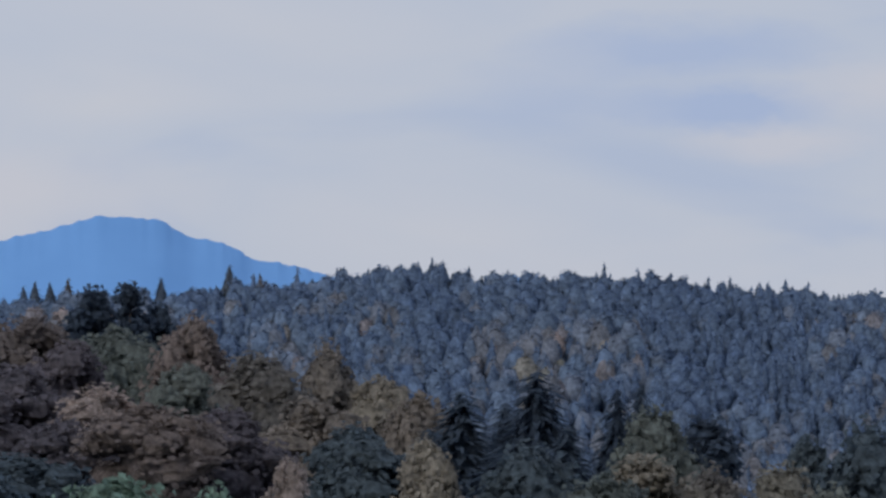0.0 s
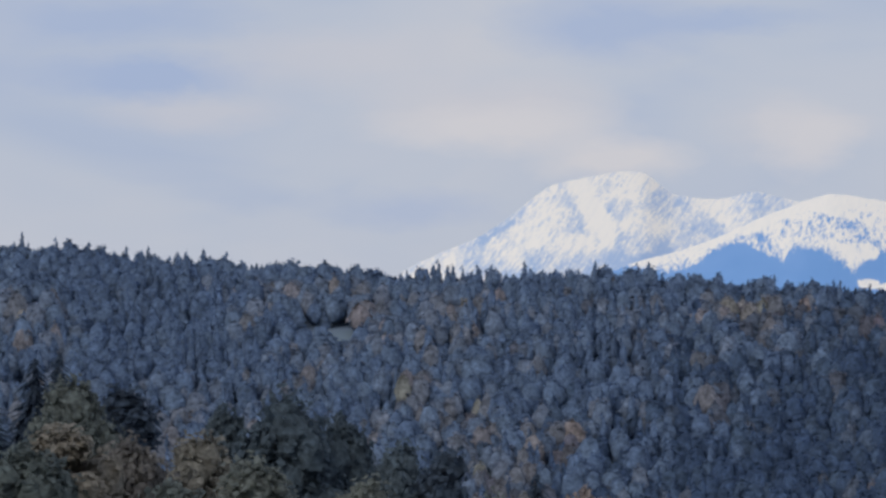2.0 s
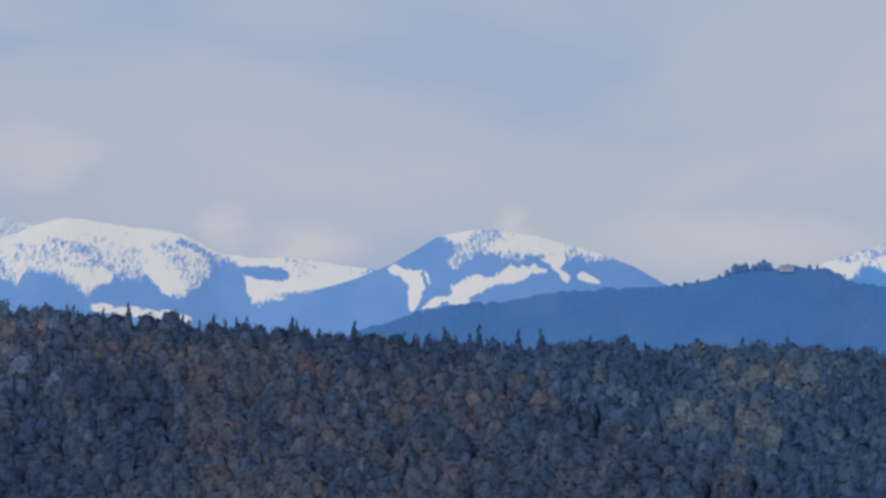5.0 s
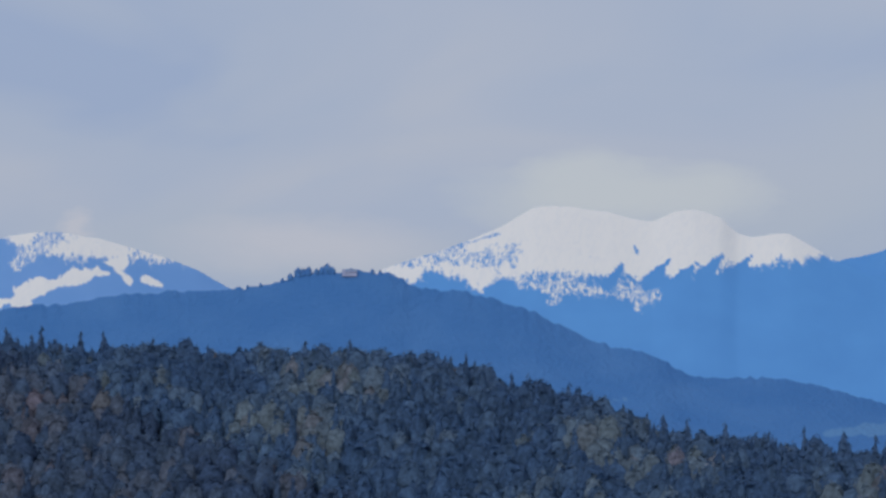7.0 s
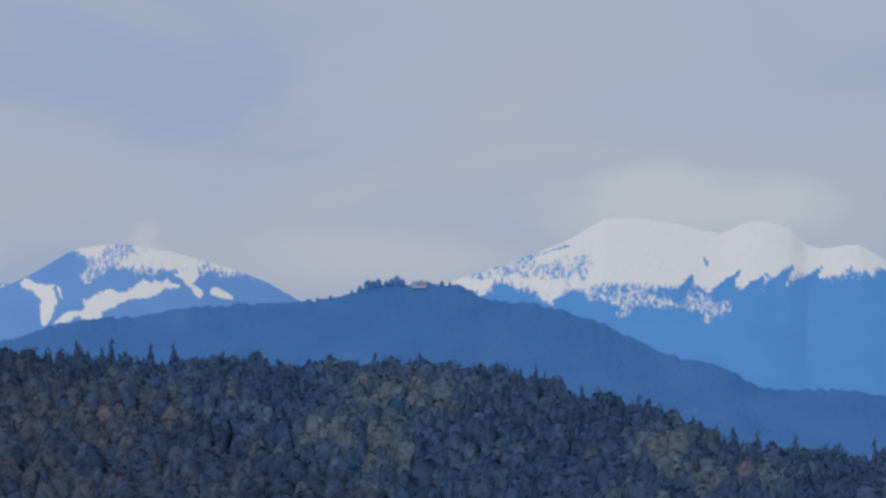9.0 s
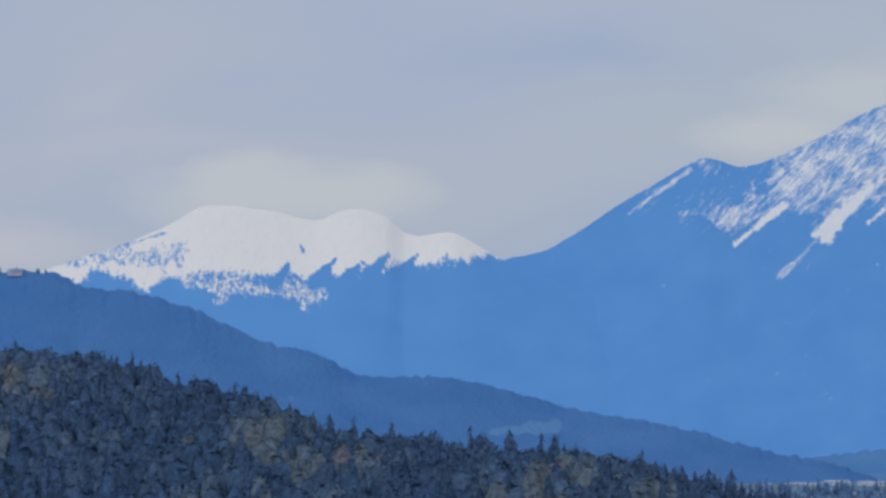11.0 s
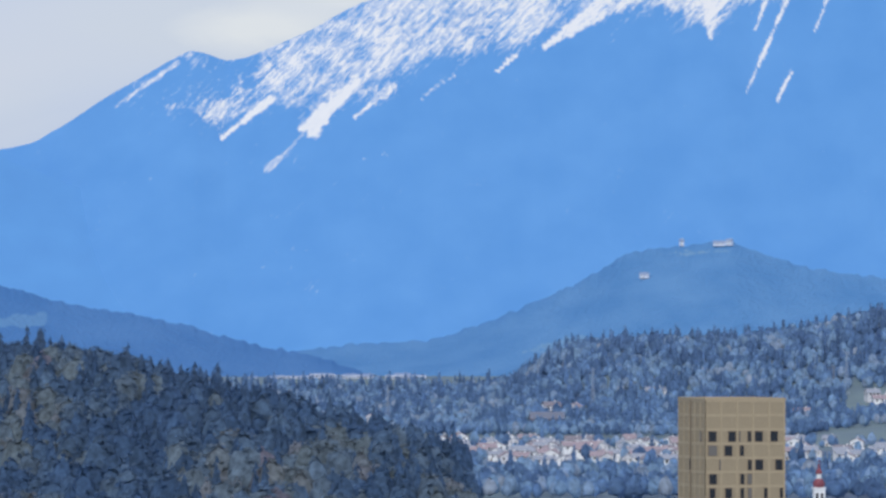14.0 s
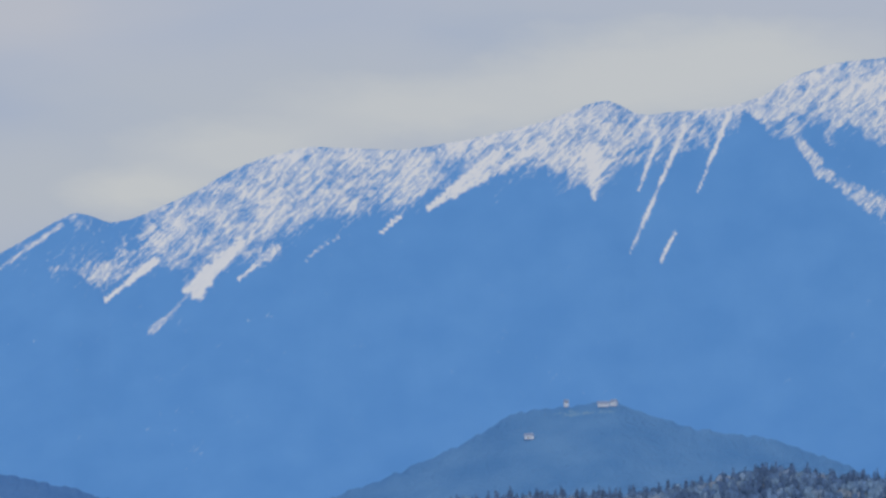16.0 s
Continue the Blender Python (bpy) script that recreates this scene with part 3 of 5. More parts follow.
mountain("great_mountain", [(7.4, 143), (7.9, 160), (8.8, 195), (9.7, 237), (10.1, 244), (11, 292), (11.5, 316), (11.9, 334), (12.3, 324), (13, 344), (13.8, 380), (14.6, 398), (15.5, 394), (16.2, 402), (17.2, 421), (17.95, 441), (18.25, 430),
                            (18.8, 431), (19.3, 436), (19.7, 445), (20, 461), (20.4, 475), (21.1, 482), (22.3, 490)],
         4870, 4560, streaked_snow, "great rocky mountain, snow in its gullies, blue-hazed forest below", rough=1.6, seed=21, relief=4, rows=110, step=0.022,
         snow=snowline([(5, 330), (10, 300), (11, 300), (12.25, 262), (12.8, 283), (13.3, 276), (13.8, 282), (14.4, 308), (15.25, 334), (15.9, 345), (16.5, 372), (16.9, 369), (17.7, 355), (18.2, 374), (19, 398), (24, 400), (33, 400)],
                       26, -0.15, 0.55, 0.65, 18,
                       [(11.0, 290, 12.4, 318, 22, 26, 0.12), (11.05, 280, 11.75, 322, 2, 2, 0.62), (12.79, 287, 12.25, 250, 4, 1.5, 1.0), (13.78, 306, 13.25, 259, 3, 9, 1.1), (13.2, 256, 12.78, 219, 2, 6, 0.44), (15.57, 330, 15.35, 314, 2, 1.5, 1.0),
                        (16.72, 392, 15.9, 338, 6, 2.5, 0.85), (17.2, 401, 15.95, 340, 6, 2, 0.8), (17.8, 388, 17.77, 346, 13, 2, 0.85), (18.8, 415, 18.17, 293, 2.2, 1.4, 0.95), (18.5, 405, 18.28, 355, 1.8, 1.6, 0.9), (18.69, 315, 18.53, 288, 2.0, 2.4, 1.0),
                        (19.3, 428, 18.95, 353, 2.0, 1.6, 1.0), (14.2, 300, 13.75, 270, 3, 2, 0.8), (14.9, 312, 14.5, 290, 1.5, 1.5, 0.5),
                        (13.04, 128, 13.02, 124, 1.5, 1.5, 0.42), (12.76, 126, 12.7, 125, 1.5, 1.5, 0.36), (15.42, 121, 15.47, 116, 1.5, 1.0, 0.42), (14.1, 236, 13.85, 229, 1.5, 1.5, 0.36), (19.5, 424, 19.75, 310, 4, 75, -0.3), (19.85, 432, 20.35, 372, 2, 7, 0.55), (20.35, 372, 21.2, 330, 6, 12, 0.5), (20.6, 440, 22.0, 380, 16, 24, 0.60), (20.0, 452, 22.0, 455, 14, 22, 0.72), (16.2, 398, 17.9, 434, 8, 9, 0.70), (13.9, 374, 15.9, 388, 5, 6, 0.62)]))
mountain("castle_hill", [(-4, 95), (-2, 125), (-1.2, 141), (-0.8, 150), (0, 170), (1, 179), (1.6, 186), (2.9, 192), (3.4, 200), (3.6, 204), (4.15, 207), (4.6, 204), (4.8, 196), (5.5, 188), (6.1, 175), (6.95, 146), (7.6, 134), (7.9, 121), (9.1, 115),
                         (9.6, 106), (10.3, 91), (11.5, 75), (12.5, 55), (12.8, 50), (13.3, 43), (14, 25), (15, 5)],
         4350, 4120, castle_wood, "wooded hill crowned by a small castle, blue haze in its colour", rough=0.7, seed=31, relief=0.0, fuzz=2.6, step=0.03, rows=50,
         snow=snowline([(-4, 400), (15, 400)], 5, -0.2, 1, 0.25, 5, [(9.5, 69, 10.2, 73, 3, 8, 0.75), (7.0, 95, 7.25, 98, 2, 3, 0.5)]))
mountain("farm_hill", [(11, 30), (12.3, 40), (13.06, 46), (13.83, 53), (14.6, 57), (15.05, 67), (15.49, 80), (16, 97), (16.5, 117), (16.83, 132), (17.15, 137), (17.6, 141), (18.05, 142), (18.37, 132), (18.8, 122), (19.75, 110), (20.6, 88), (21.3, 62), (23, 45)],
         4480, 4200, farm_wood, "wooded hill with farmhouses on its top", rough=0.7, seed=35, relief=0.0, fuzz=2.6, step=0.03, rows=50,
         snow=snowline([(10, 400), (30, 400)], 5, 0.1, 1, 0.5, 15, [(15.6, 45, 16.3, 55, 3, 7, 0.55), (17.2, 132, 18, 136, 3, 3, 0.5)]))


# ---- trees ----
def cards(rng, centres, normals, size, stretch=1.0, loose=0.55):
    """Small leaf clumps: bent four-sided flakes at the given places, shaded as part of the crown's round."""
    n = len(centres)
    d = normals + rng.normal(0, loose, (n, 3))
    d /= np.linalg.norm(d, axis=1)[:, None]
    a = np.cross(d, rng.normal(0, 1, (n, 3)))
    a /= np.linalg.norm(a, axis=1)[:, None] + 1e-9
    b = np.cross(d, a)
    w = (size * rng.uniform(0.6, 1.4, n))[:, None]
    c = centres
    v = np.stack([c - a * w, c - b * w * stretch - d * w * 0.3, c + a * w, c + b * w * stretch - d * w * 0.3], 1)
    soft = normals * 0.9 + d * 0.25
    soft /= np.linalg.norm(soft, axis=1)[:, None]
    return v.reshape(-1, 3), np.arange(4 * n).reshape(-1, 4), np.repeat(soft, 4, 0)


def heart(rng, width, z0, z1, rings=5, sides=8, fill=0.80, rough=0.1):
    """The dense middle of a crown: an uneven closed form that the leaf clumps stand on."""
    u = np.linspace(-np.pi / 2, np.pi / 2, rings + 1)
    th = np.arange(sides) * 2 * np.pi / sides
    U, T = np.meshgrid(u, th, indexing="ij")
    d = np.stack([np.cos(U) * np.cos(T), np.cos(U) * np.sin(T), np.sin(U)], -1).reshape(-1, 3)
    k = fill * (1 + rng.normal(0, rough, len(d)))[:, None]
    v = d * k * np.array([width / 2, width / 2, (z1 - z0) / 2]) + np.array([0, 0, (z0 + z1) / 2])
    i = (np.arange(rings)[:, None] * sides + np.arange(sides)[None, :]).ravel()
    j = (np.arange(rings)[:, None] * sides + (np.arange(sides)[None, :] + 1) % sides).ravel()
    n = d * 0.9 + np.array([0, 0, 0.3])
    return v, np.stack([i, j, j + sides, i + sides], -1), n / np.linalg.norm(n, axis=1)[:, None]


def joined(*parts):
    V, F, N, base = [], [], [], 0
    for v, f, n in parts:
        V.append(v), F.append(f + base), N.append(n)
        base += len(v)
    return np.concatenate(V), np.concatenate(F), np.concatenate(N)


def broadleaf(seed, height, width, lumps, leaves, leaf, low=0.30, fill=0.8):
    """A crown of dense rounded boughs, roughened by many leaf clumps."""
    rng = np.random.default_rng(seed)
    centres, normals, hearts = [], [], []
    zc, zr = height * (1 + low) / 2, height * (1 - low) / 2
    for k in range(lumps):
        th, u = k * 2.4 + rng.uniform(-0.6, 0.6), rng.uniform(-0.8, 1)
        q = np.sqrt(max(0.0, 1 - u * u)) * rng.uniform(0.38, 0.82)
        if k == 0:
            u, q = 0.95, 0.1
        c = np.array([np.cos(th) * q * width / 2, np.sin(th) * q * width / 2, zc + u * zr * 0.74])
        lr = width * rng.uniform(0.10, 0.24) * (1.1 - 0.25 * max(u, 0))
        m = leaves // lumps
        d = rng.normal(0, 1, (m, 3))
        d[:, 2] += 0.4
        d /= np.linalg.norm(d, axis=1)[:, None]
        centres.append(c + d * lr * rng.uniform(0.7, 1.18, (m, 1)) * np.array([1, 1, 0.95]))
        out = (c - np.array([0, 0, zc])) / width
        normals.append(d * 0.45 + out * 1.3 + np.array([0, 0, 0.6]))
        v, f, n = heart(rng, 2 * lr, -lr * 0.85, lr * 0.85, 4, 6, fill=0.8, rough=0.16)
        n = n * 0.6 + out * 0.9 + np.array([0, 0, 0.5])
        hearts.append((v + c, f, n / np.linalg.norm(n, axis=1)[:, None]))
    nn = np.concatenate(normals)
    nn /= np.linalg.norm(nn, axis=1)[:, None]
    return joined(heart(rng, width, height * low, height * 0.97, fill=fill), *hearts, cards(rng, np.concatenate(centres), nn, leaf, loose=0.5))


def dome_tree(seed, height, width, lumps, leaves, leaf, low=0.12, rings=5, sides=7, point=0.4):
    """A far crown: one closed leafy form that bulges in a few boughs, roughened by leaf clumps on its outside."""
    rng = np.random.default_rng(seed)
    boughs = rng.normal(0, 1, (lumps, 3)) + np.array([0, 0, 0.5])
    boughs /= np.linalg.norm(boughs, axis=1)[:, None]
    half = np.array([width / 2, width / 2, height * (1 - low) / 2])
    middle = np.array([0, 0, height * (1 + low) / 2])

    def shape(d):
        near = np.exp((d @ boughs.T - 1) / 0.13)
        k, g = near.argmax(1), near.max(1)
        n = d * 0.75 + g[:, None] * (d - boughs[k]) * 0.9 + np.array([0, 0, 0.4])
        # the crown draws in towards its top
        slim = 1 - point * np.clip(d[:, 2], 0, 1) ** 1.3
        reach = (0.78 + 0.28 * g)[:, None] * np.stack([slim, slim, 1 + 0 * slim], 1)
        return reach, n / np.linalg.norm(n, axis=1)[:, None]
    u, th = np.linspace(-np.pi / 2, np.pi / 2, rings + 1), np.arange(sides) * 2 * np.pi / sides
    U, T = np.meshgrid(u, th, indexing="ij")
    d = np.stack([np.cos(U) * np.cos(T), np.cos(U) * np.sin(T), np.sin(U)], -1).reshape(-1, 3)
    reach, n = shape(d)
    v = d * reach * (1 + rng.normal(0, 0.08, (len(d), 1))) * half + middle
    i = (np.arange(rings)[:, None] * sides + np.arange(sides)[None, :]).ravel()
    j = (np.arange(rings)[:, None] * sides + (np.arange(sides)[None, :] + 1) % sides).ravel()
    out = rng.normal(0, 1, (leaves, 3)) + np.array([0, 0, 0.7])
    out /= np.linalg.norm(out, axis=1)[:, None]
    reach, soft = shape(out)
    flakes = cards(rng, out * reach * rng.uniform(0.91, 1.16, (leaves, 1)) * half + middle, soft, leaf, loose=0.4)
    return joined((v, np.stack([i, j, j + sides, i + sides], -1), n), flakes)


def conifer(seed, height, width, tiers, per, leaf, ragged=0.25, bare=0.1):
    """A spire of drooping sprays, tier on tier, round a dense heart."""
    rng = np.random.default_rng(seed)
    verts, faces, norms = [], [], []
    for k in range(tiers):
        f = (k + rng.uniform(-0.2, 0.2)) / tiers
        z = height * (bare + (1 - bare) * f)
        reach = width / 2 * max(0.0, 1 - f) ** 0.7 + 0.03 * width
        n = max(4, int(per * (0.35 + 0.65 * (1 - f))))
        for j in range(n):
            th = 2 * np.pi * (j + rng.uniform(-0.4, 0.4)) / n
            L = reach * rng.uniform(1 - 1.4 * ragged, 1 + ragged)
            dx, dy = np.cos(th), np.sin(th)
            w = leaf * rng.uniform(0.8, 1.4) * (0.35 + 0.65 * (1 - f))
            drop = L * rng.uniform(0.25, 0.6)
            i, z = len(verts), height * (bare + (1 - bare) * min(f + rng.uniform(-1, 1) * max(0.6 / tiers, 0.03), 0.99))
            verts += [(0, 0, z + height / tiers * 0.6), (dx * L * 0.6 - dy * w, dy * L * 0.6 + dx * w, z - drop * 0.3), (dx * L, dy * L, z - drop), (dx * L * 0.6 + dy * w, dy * L * 0.6 - dx * w, z - drop * 0.3)]
            faces.append((i, i + 3, i + 2, i + 1))
            norms += [(dx * 0.8 + rng.normal(0, 0.2), dy * 0.8 + rng.normal(0, 0.2), 0.55)] * 4
    norms = np.array(norms)
    sprays = np.array(verts), np.array(faces), norms / np.linalg.norm(norms, axis=1)[:, None]
    v, f, n = heart(rng, width, 0, 2, rings=6, sides=7, fill=1.0)
    up_to = np.clip(v[:, 2] / 2, 0, 1)
    around = np.arctan2(v[:, 1], v[:, 0])
    reach = width * 0.40 * (1 - up_to) ** 0.9 * (1 + rng.normal(0, 0.12, len(v)))
    core = np.stack([np.cos(around) * reach, np.sin(around) * reach, height * (bare + (0.97 - bare) * up_to)], 1)
    return joined((core, f, n), sprays)


def scatter(name, kinds, spots, mat, label, seed=0, tone_of=None, sink=0.6):
    """One wood: many trees joined, each with its own turn, size and tone."""
    rng = np.random.default_rng(seed)
    V, F, T, N, base = [], [], [], [], 0
    where = np.array([(p[0], p[1]) for p in spots])
    ground_z = ground_height(where[:, 0], where[:, 1])
    for (az, r, k, size), z in zip(spots, ground_z):
        v, f, nn = kinds[k]
        a = rng.uniform(0, 2 * np.pi)
        c, s = np.cos(a), np.sin(a)
        sx, sz = size * rng.uniform(0.88, 1.22), size * rng.uniform(0.88, 1.15)
        x, y = polar(az, r)
        V.append(np.stack([(v[:, 0] * c - v[:, 1] * s) * sx + x, (v[:, 0] * s + v[:, 1] * c) * sx + y, v[:, 2] * sz + z - sink], 1))
        N.append(np.stack([nn[:, 0] * c - nn[:, 1] * s, nn[:, 0] * s + nn[:, 1] * c, nn[:, 2]], 1))
        F.append(f + base)
        T.append(np.full(len(v), tone_of(az, r, k, rng)))
        base += len(v)
    ob = new(name, raw_mesh(name, np.concatenate(V), np.concatenate(F), mat, True, {"tone": np.concatenate(T)}, np.concatenate(N)))
    return tagged(ob, label, "woods", kind="stuff")


BROAD = [dome_tree(40 + k, 12.4 + k % 3, 7.4 + 0.7 * (k % 3), 7 + k % 3, 24, 0.75, rings=4, sides=7, point=0.25 + 0.12 * (k % 4)) for k in range(6)]
SPRUCE = [conifer(60 + k, 15.5, 7.4, 6, 8, 1.2, ragged=0.3) for k in range(4)]
HILL_KINDS = BROAD + SPRUCE
# Leaf colours carry blue haze; the far ridge's copy is paler and bluer.
hill_leaves = foliage("hazed_ridge_foliage", [(0.0, (0.073, 0.120, 0.219)), (0.3, (0.106, 0.163, 0.259)), (0.5, (0.152, 0.186, 0.252)), (0.66, (0.149, 0.170, 0.225)), (0.8, (0.185, 0.185, 0.233)), (0.92, (0.175, 0.189, 0.214)), (1.0, (0.202, 0.187, 0.232))], sheer=0.5, spread=(0.92, 1.08), lumps=0.15, swing=(0.66, 1.34), grain=0.6, depth=1.0, fleck=(0.76, 1.24), stand=0.42)
far_hazed_leaves = foliage("hazed_far_ridge_foliage", [(0.0, (0.134, 0.201, 0.327)), (0.3, (0.175, 0.251, 0.374)), (0.5, (0.215, 0.260, 0.345)), (0.66, (0.233, 0.254, 0.299)), (0.8, (0.290, 0.275, 0.306)), (0.92, (0.303, 0.318, 0.299)), (1.0, (0.348, 0.305, 0.306))], sheer=0.5, spread=(0.92, 1.08), lumps=0.15, swing=(0.66, 1.34), grain=0.6, depth=1.0, fleck=(0.72, 1.28), stand=0.5)
slope_leaves = foliage("hazed_slope_foliage", [(0.0, (0.079, 0.148, 0.275)), (0.3, (0.120, 0.199, 0.315)), (0.5, (0.193, 0.260, 0.326)), (0.66, (0.192, 0.248, 0.286)), (0.8, (0.239, 0.265, 0.315)), (0.92, (0.232, 0.270, 0.299)), (1.0, (0.255, 0.253, 0.320))], sheer=0.5, spread=(0.92, 1.08), lumps=0.15, swing=(0.66, 1.34), grain=0.6, depth=1.0, fleck=(0.76, 1.24), stand=0.42)


def hill_tone(az, r, k, rng):
    if k >= 6:
        return rng.uniform(0.0, 0.15)
    group = float(fbm(np.array(az * 3.0 * r / 2200), np.array(r / 26), 91, 2))
    # crowns near the crest take darker tones
    crest_tone = 0.45 if r > ridge_distance(az) - 26 else 1.0
    patch = float(fbm(np.array(az * 0.8), np.array(r / 90), 77, 3))
    return float(np.clip(0.21 + 1.3 * (patch - 0.45) + 0.9 * (group - 0.5) + rng.normal(0, 0.17), 0.02, 1)) * crest_tone


def wood_spots(rng, a0, a1, r0, r1, gap, keep, conifer_share, sizes=(0.78, 1.28), kinds=(6, 4)):
    """Places for trees in uneven rows; keep(bearing, distance) says where the wood stands."""
    spots, r = [], r0
    while r < r1:
        n = radians(a1 - a0) * r / gap
        az = a0 + (a1 - a0) * (np.arange(int(n)) + rng.uniform(-0.45, 0.45, int(n))) / n
        rr = r + rng.uniform(-0.5, 0.5, int(n)) * gap
        share = conifer_share(az, rr)
        for a, q in zip(az[keep(az, rr)], rr[keep(az, rr)]):
            k = kinds[0] + rng.integers(kinds[1]) if rng.uniform() < float(share if np.isscalar(share) else np.interp(a, az, share)) else rng.integers(kinds[0])
            spots.append((float(a), float(q), int(k), rng.uniform(*sizes)))
        r += gap * 0.92
    return spots


def on_ridge(az, r):
    up = (ground_height(az, r) + 14 - 60) / r * 57.3
    low = np.where(az < -14, -0.1, np.where(az < 3, -1.25, -2.0))
    clearing = ((az + 9.75) / 0.45) ** 2 + ((r - 2122) / 21) ** 2 < 1
    return (ridge_top(az) > 4) & (up > low) & ~clearing & (r < ridge_distance(az) + 22)


def spruce_share(az, r):
    return np.clip(0.14 + 0.9 * (fbm(az * 0.6, r / 120, 55, 2) - 0.5), 0.03, 0.6) + np.where(r > ridge_distance(az) - 12, 0.15, 0)


rng = np.random.default_rng(11)
spots = wood_spots(rng, -22, 15.4, 1180, 2225, 6.1, on_ridge, spruce_share)
scatter("far_ridge_forest", HILL_KINDS, [p for p in spots if p[0] < -6.5 + 0.01 * (p[1] - 2100) + 10 * (p[3] - 1)], far_hazed_leaves, "mixed forest on the ridge's far end, more blue haze in its colour", 4, hill_tone, 1.3)
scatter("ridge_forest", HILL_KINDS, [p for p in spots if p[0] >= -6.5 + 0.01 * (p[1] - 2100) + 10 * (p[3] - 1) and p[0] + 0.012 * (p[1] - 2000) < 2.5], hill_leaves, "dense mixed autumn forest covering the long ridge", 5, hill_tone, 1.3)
scatter("slope_forest", HILL_KINDS, [p for p in spots if p[0] + 0.012 * (p[1] - 2000) >= 2.5], slope_leaves, "olive and brown autumn forest on the ridge's valley end, haze in its colour", 8, hill_tone, 1.3)

SMALL = [dome_tree(80 + k, 11.5, 8.6, 6, 8, 0.85, rings=4, sides=6, point=0.2 + 0.1 * k) for k in range(4)] + [conifer(90 + k, 16, 7, 5, 6, 1.3) for k in range(3)]
# The valley trees' pale blue is distance haze put into the leaf colour.
valley_leaves = foliage("hazed_valley_foliage", [(0.0, (0.117, 0.206, 0.378)), (0.35, (0.199, 0.338, 0.562)), (0.6, (0.301, 0.462, 0.648)), (0.8, (0.331, 0.455, 0.624)), (1.0, (0.424, 0.501, 0.609))], sheer=0.5, spread=(0.92, 1.08), lumps=0.12, swing=(0.8, 1.2), grain=0.4, depth=1.2, fleck=(0.74, 1.26), stand=0.45)


def valley_tone(az, r, k, rng):
    return float(rng.uniform(0.05, 0.3) if k >= 4 else np.clip(0.46 + 1.7 * (float(fbm(np.array(az * 3.4), np.array(r / 34), 31, 3)) - 0.5) + rng.normal(0, 0.10), 0.05, 1))


def on_right_hill(az, r):
    farm = (az > 19.3) & (az < 21) & (r < 3500)
    barn = ((az - 15.9) / 0.28) ** 2 + ((r - 3330) / 60) ** 2 < 1
    return (right_top(az) > 10) & ~farm & ~barn


spots = wood_spots(rng, 11.6, 22.2, 3290, 3935, 8.8, on_right_hill, lambda az, r: 0.25 + 0.5 * (fbm(az, r / 90, 12, 2) - 0.5) + np.where(r > 3860, 0.2, 0), sizes=(0.58, 1.0), kinds=(4, 3))
scatter("valley_hill_forest", SMALL, spots, valley_leaves, "mixed forest on the hill behind the village, haze in its leaf colour", 6, valley_tone, 2.0)


def on_floor(az, r):
    village = (r > 2190) & (r < 2700) & (fbm(az * 2.5, r / 40, 71, 2) < 0.72)
    hidden = (r > 2720) & (r < 3000)
    return (ridge_top(az) < 22) & ~village & ~hidden


spots = wood_spots(rng, 12.8, 22.2, 1840, 3260, 9.8, on_floor, lambda az, r: 0.12, sizes=(0.42, 0.78), kinds=(4, 3))
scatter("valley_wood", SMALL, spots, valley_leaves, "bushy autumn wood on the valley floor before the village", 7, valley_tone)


# ---- nearer trees, each one a thing ----
def part(name, verts, faces, mat, parent, label="", smooth=False, normals=None):
    ob = new(name, raw_mesh(name, verts, faces, mat, smooth, None, normals))
    ob.parent = parent
    return tagged(ob, label)


def tube(points, radii, sides=8):
    """A tapered limb along a few points."""
    pts = [Vector(p) for p in points]
    verts, faces = [], []
    for k, (p, r) in enumerate(zip(pts, radii)):
        d = (pts[min(k + 1, len(pts) - 1)] - pts[max(k - 1, 0)]).normalized()
        a = d.orthogonal().normalized()
        b2 = d.cross(a)
        verts += [tuple(p + (a * math.cos(2 * math.pi * j / sides) + b2 * math.sin(2 * math.pi * j / sides)) * r) for j in range(sides)]
    for k in range(len(pts) - 1):
        faces += [(k * sides + j, k * sides + (j + 1) % sides, (k + 1) * sides + (j + 1) % sides, (k + 1) * sides + j) for j in range(sides)]
    return np.array(verts), np.array(faces)


def merged(*parts):
    V, F, base = [], [], 0
    for v, f in parts:
        V.append(v), F.append(np.asarray(f) + base)
        base += len(v)
    return np.concatenate(V), np.concatenate(F)


bark = speckled("tree_bark", (0.035, 0.030, 0.028), (0.09, 0.078, 0.068), 2.2, bump=0.4)
# Each leaf tone is blued and lightened a little for haze.
HAZED_TONES = {
    "rust": [(0.0, (0.187, 0.166, 0.164)), (1.0, (0.256, 0.214, 0.199))],
    "russet": [(0.0, (0.297, 0.261, 0.248)), (1.0, (0.375, 0.321, 0.301))],
    "umber": [(0.0, (0.132, 0.127, 0.153)), (1.0, (0.178, 0.159, 0.181))],
    "bronze": [(0.0, (0.178, 0.174, 0.168)), (1.0, (0.240, 0.218, 0.199))],
    "ochre": [(0.0, (0.238, 0.234, 0.208)), (1.0, (0.309, 0.287, 0.248))],
    "olive": [(0.0, (0.138, 0.168, 0.168)), (1.0, (0.195, 0.219, 0.204))],
    "green": [(0.0, (0.087, 0.123, 0.160)), (1.0, (0.121, 0.160, 0.188))],
    "lime": [(0.0, (0.182, 0.275, 0.234)), (1.0, (0.223, 0.327, 0.267))],
    "pine": [(0.0, (0.058, 0.084, 0.127)), (1.0, (0.079, 0.110, 0.153))],
}
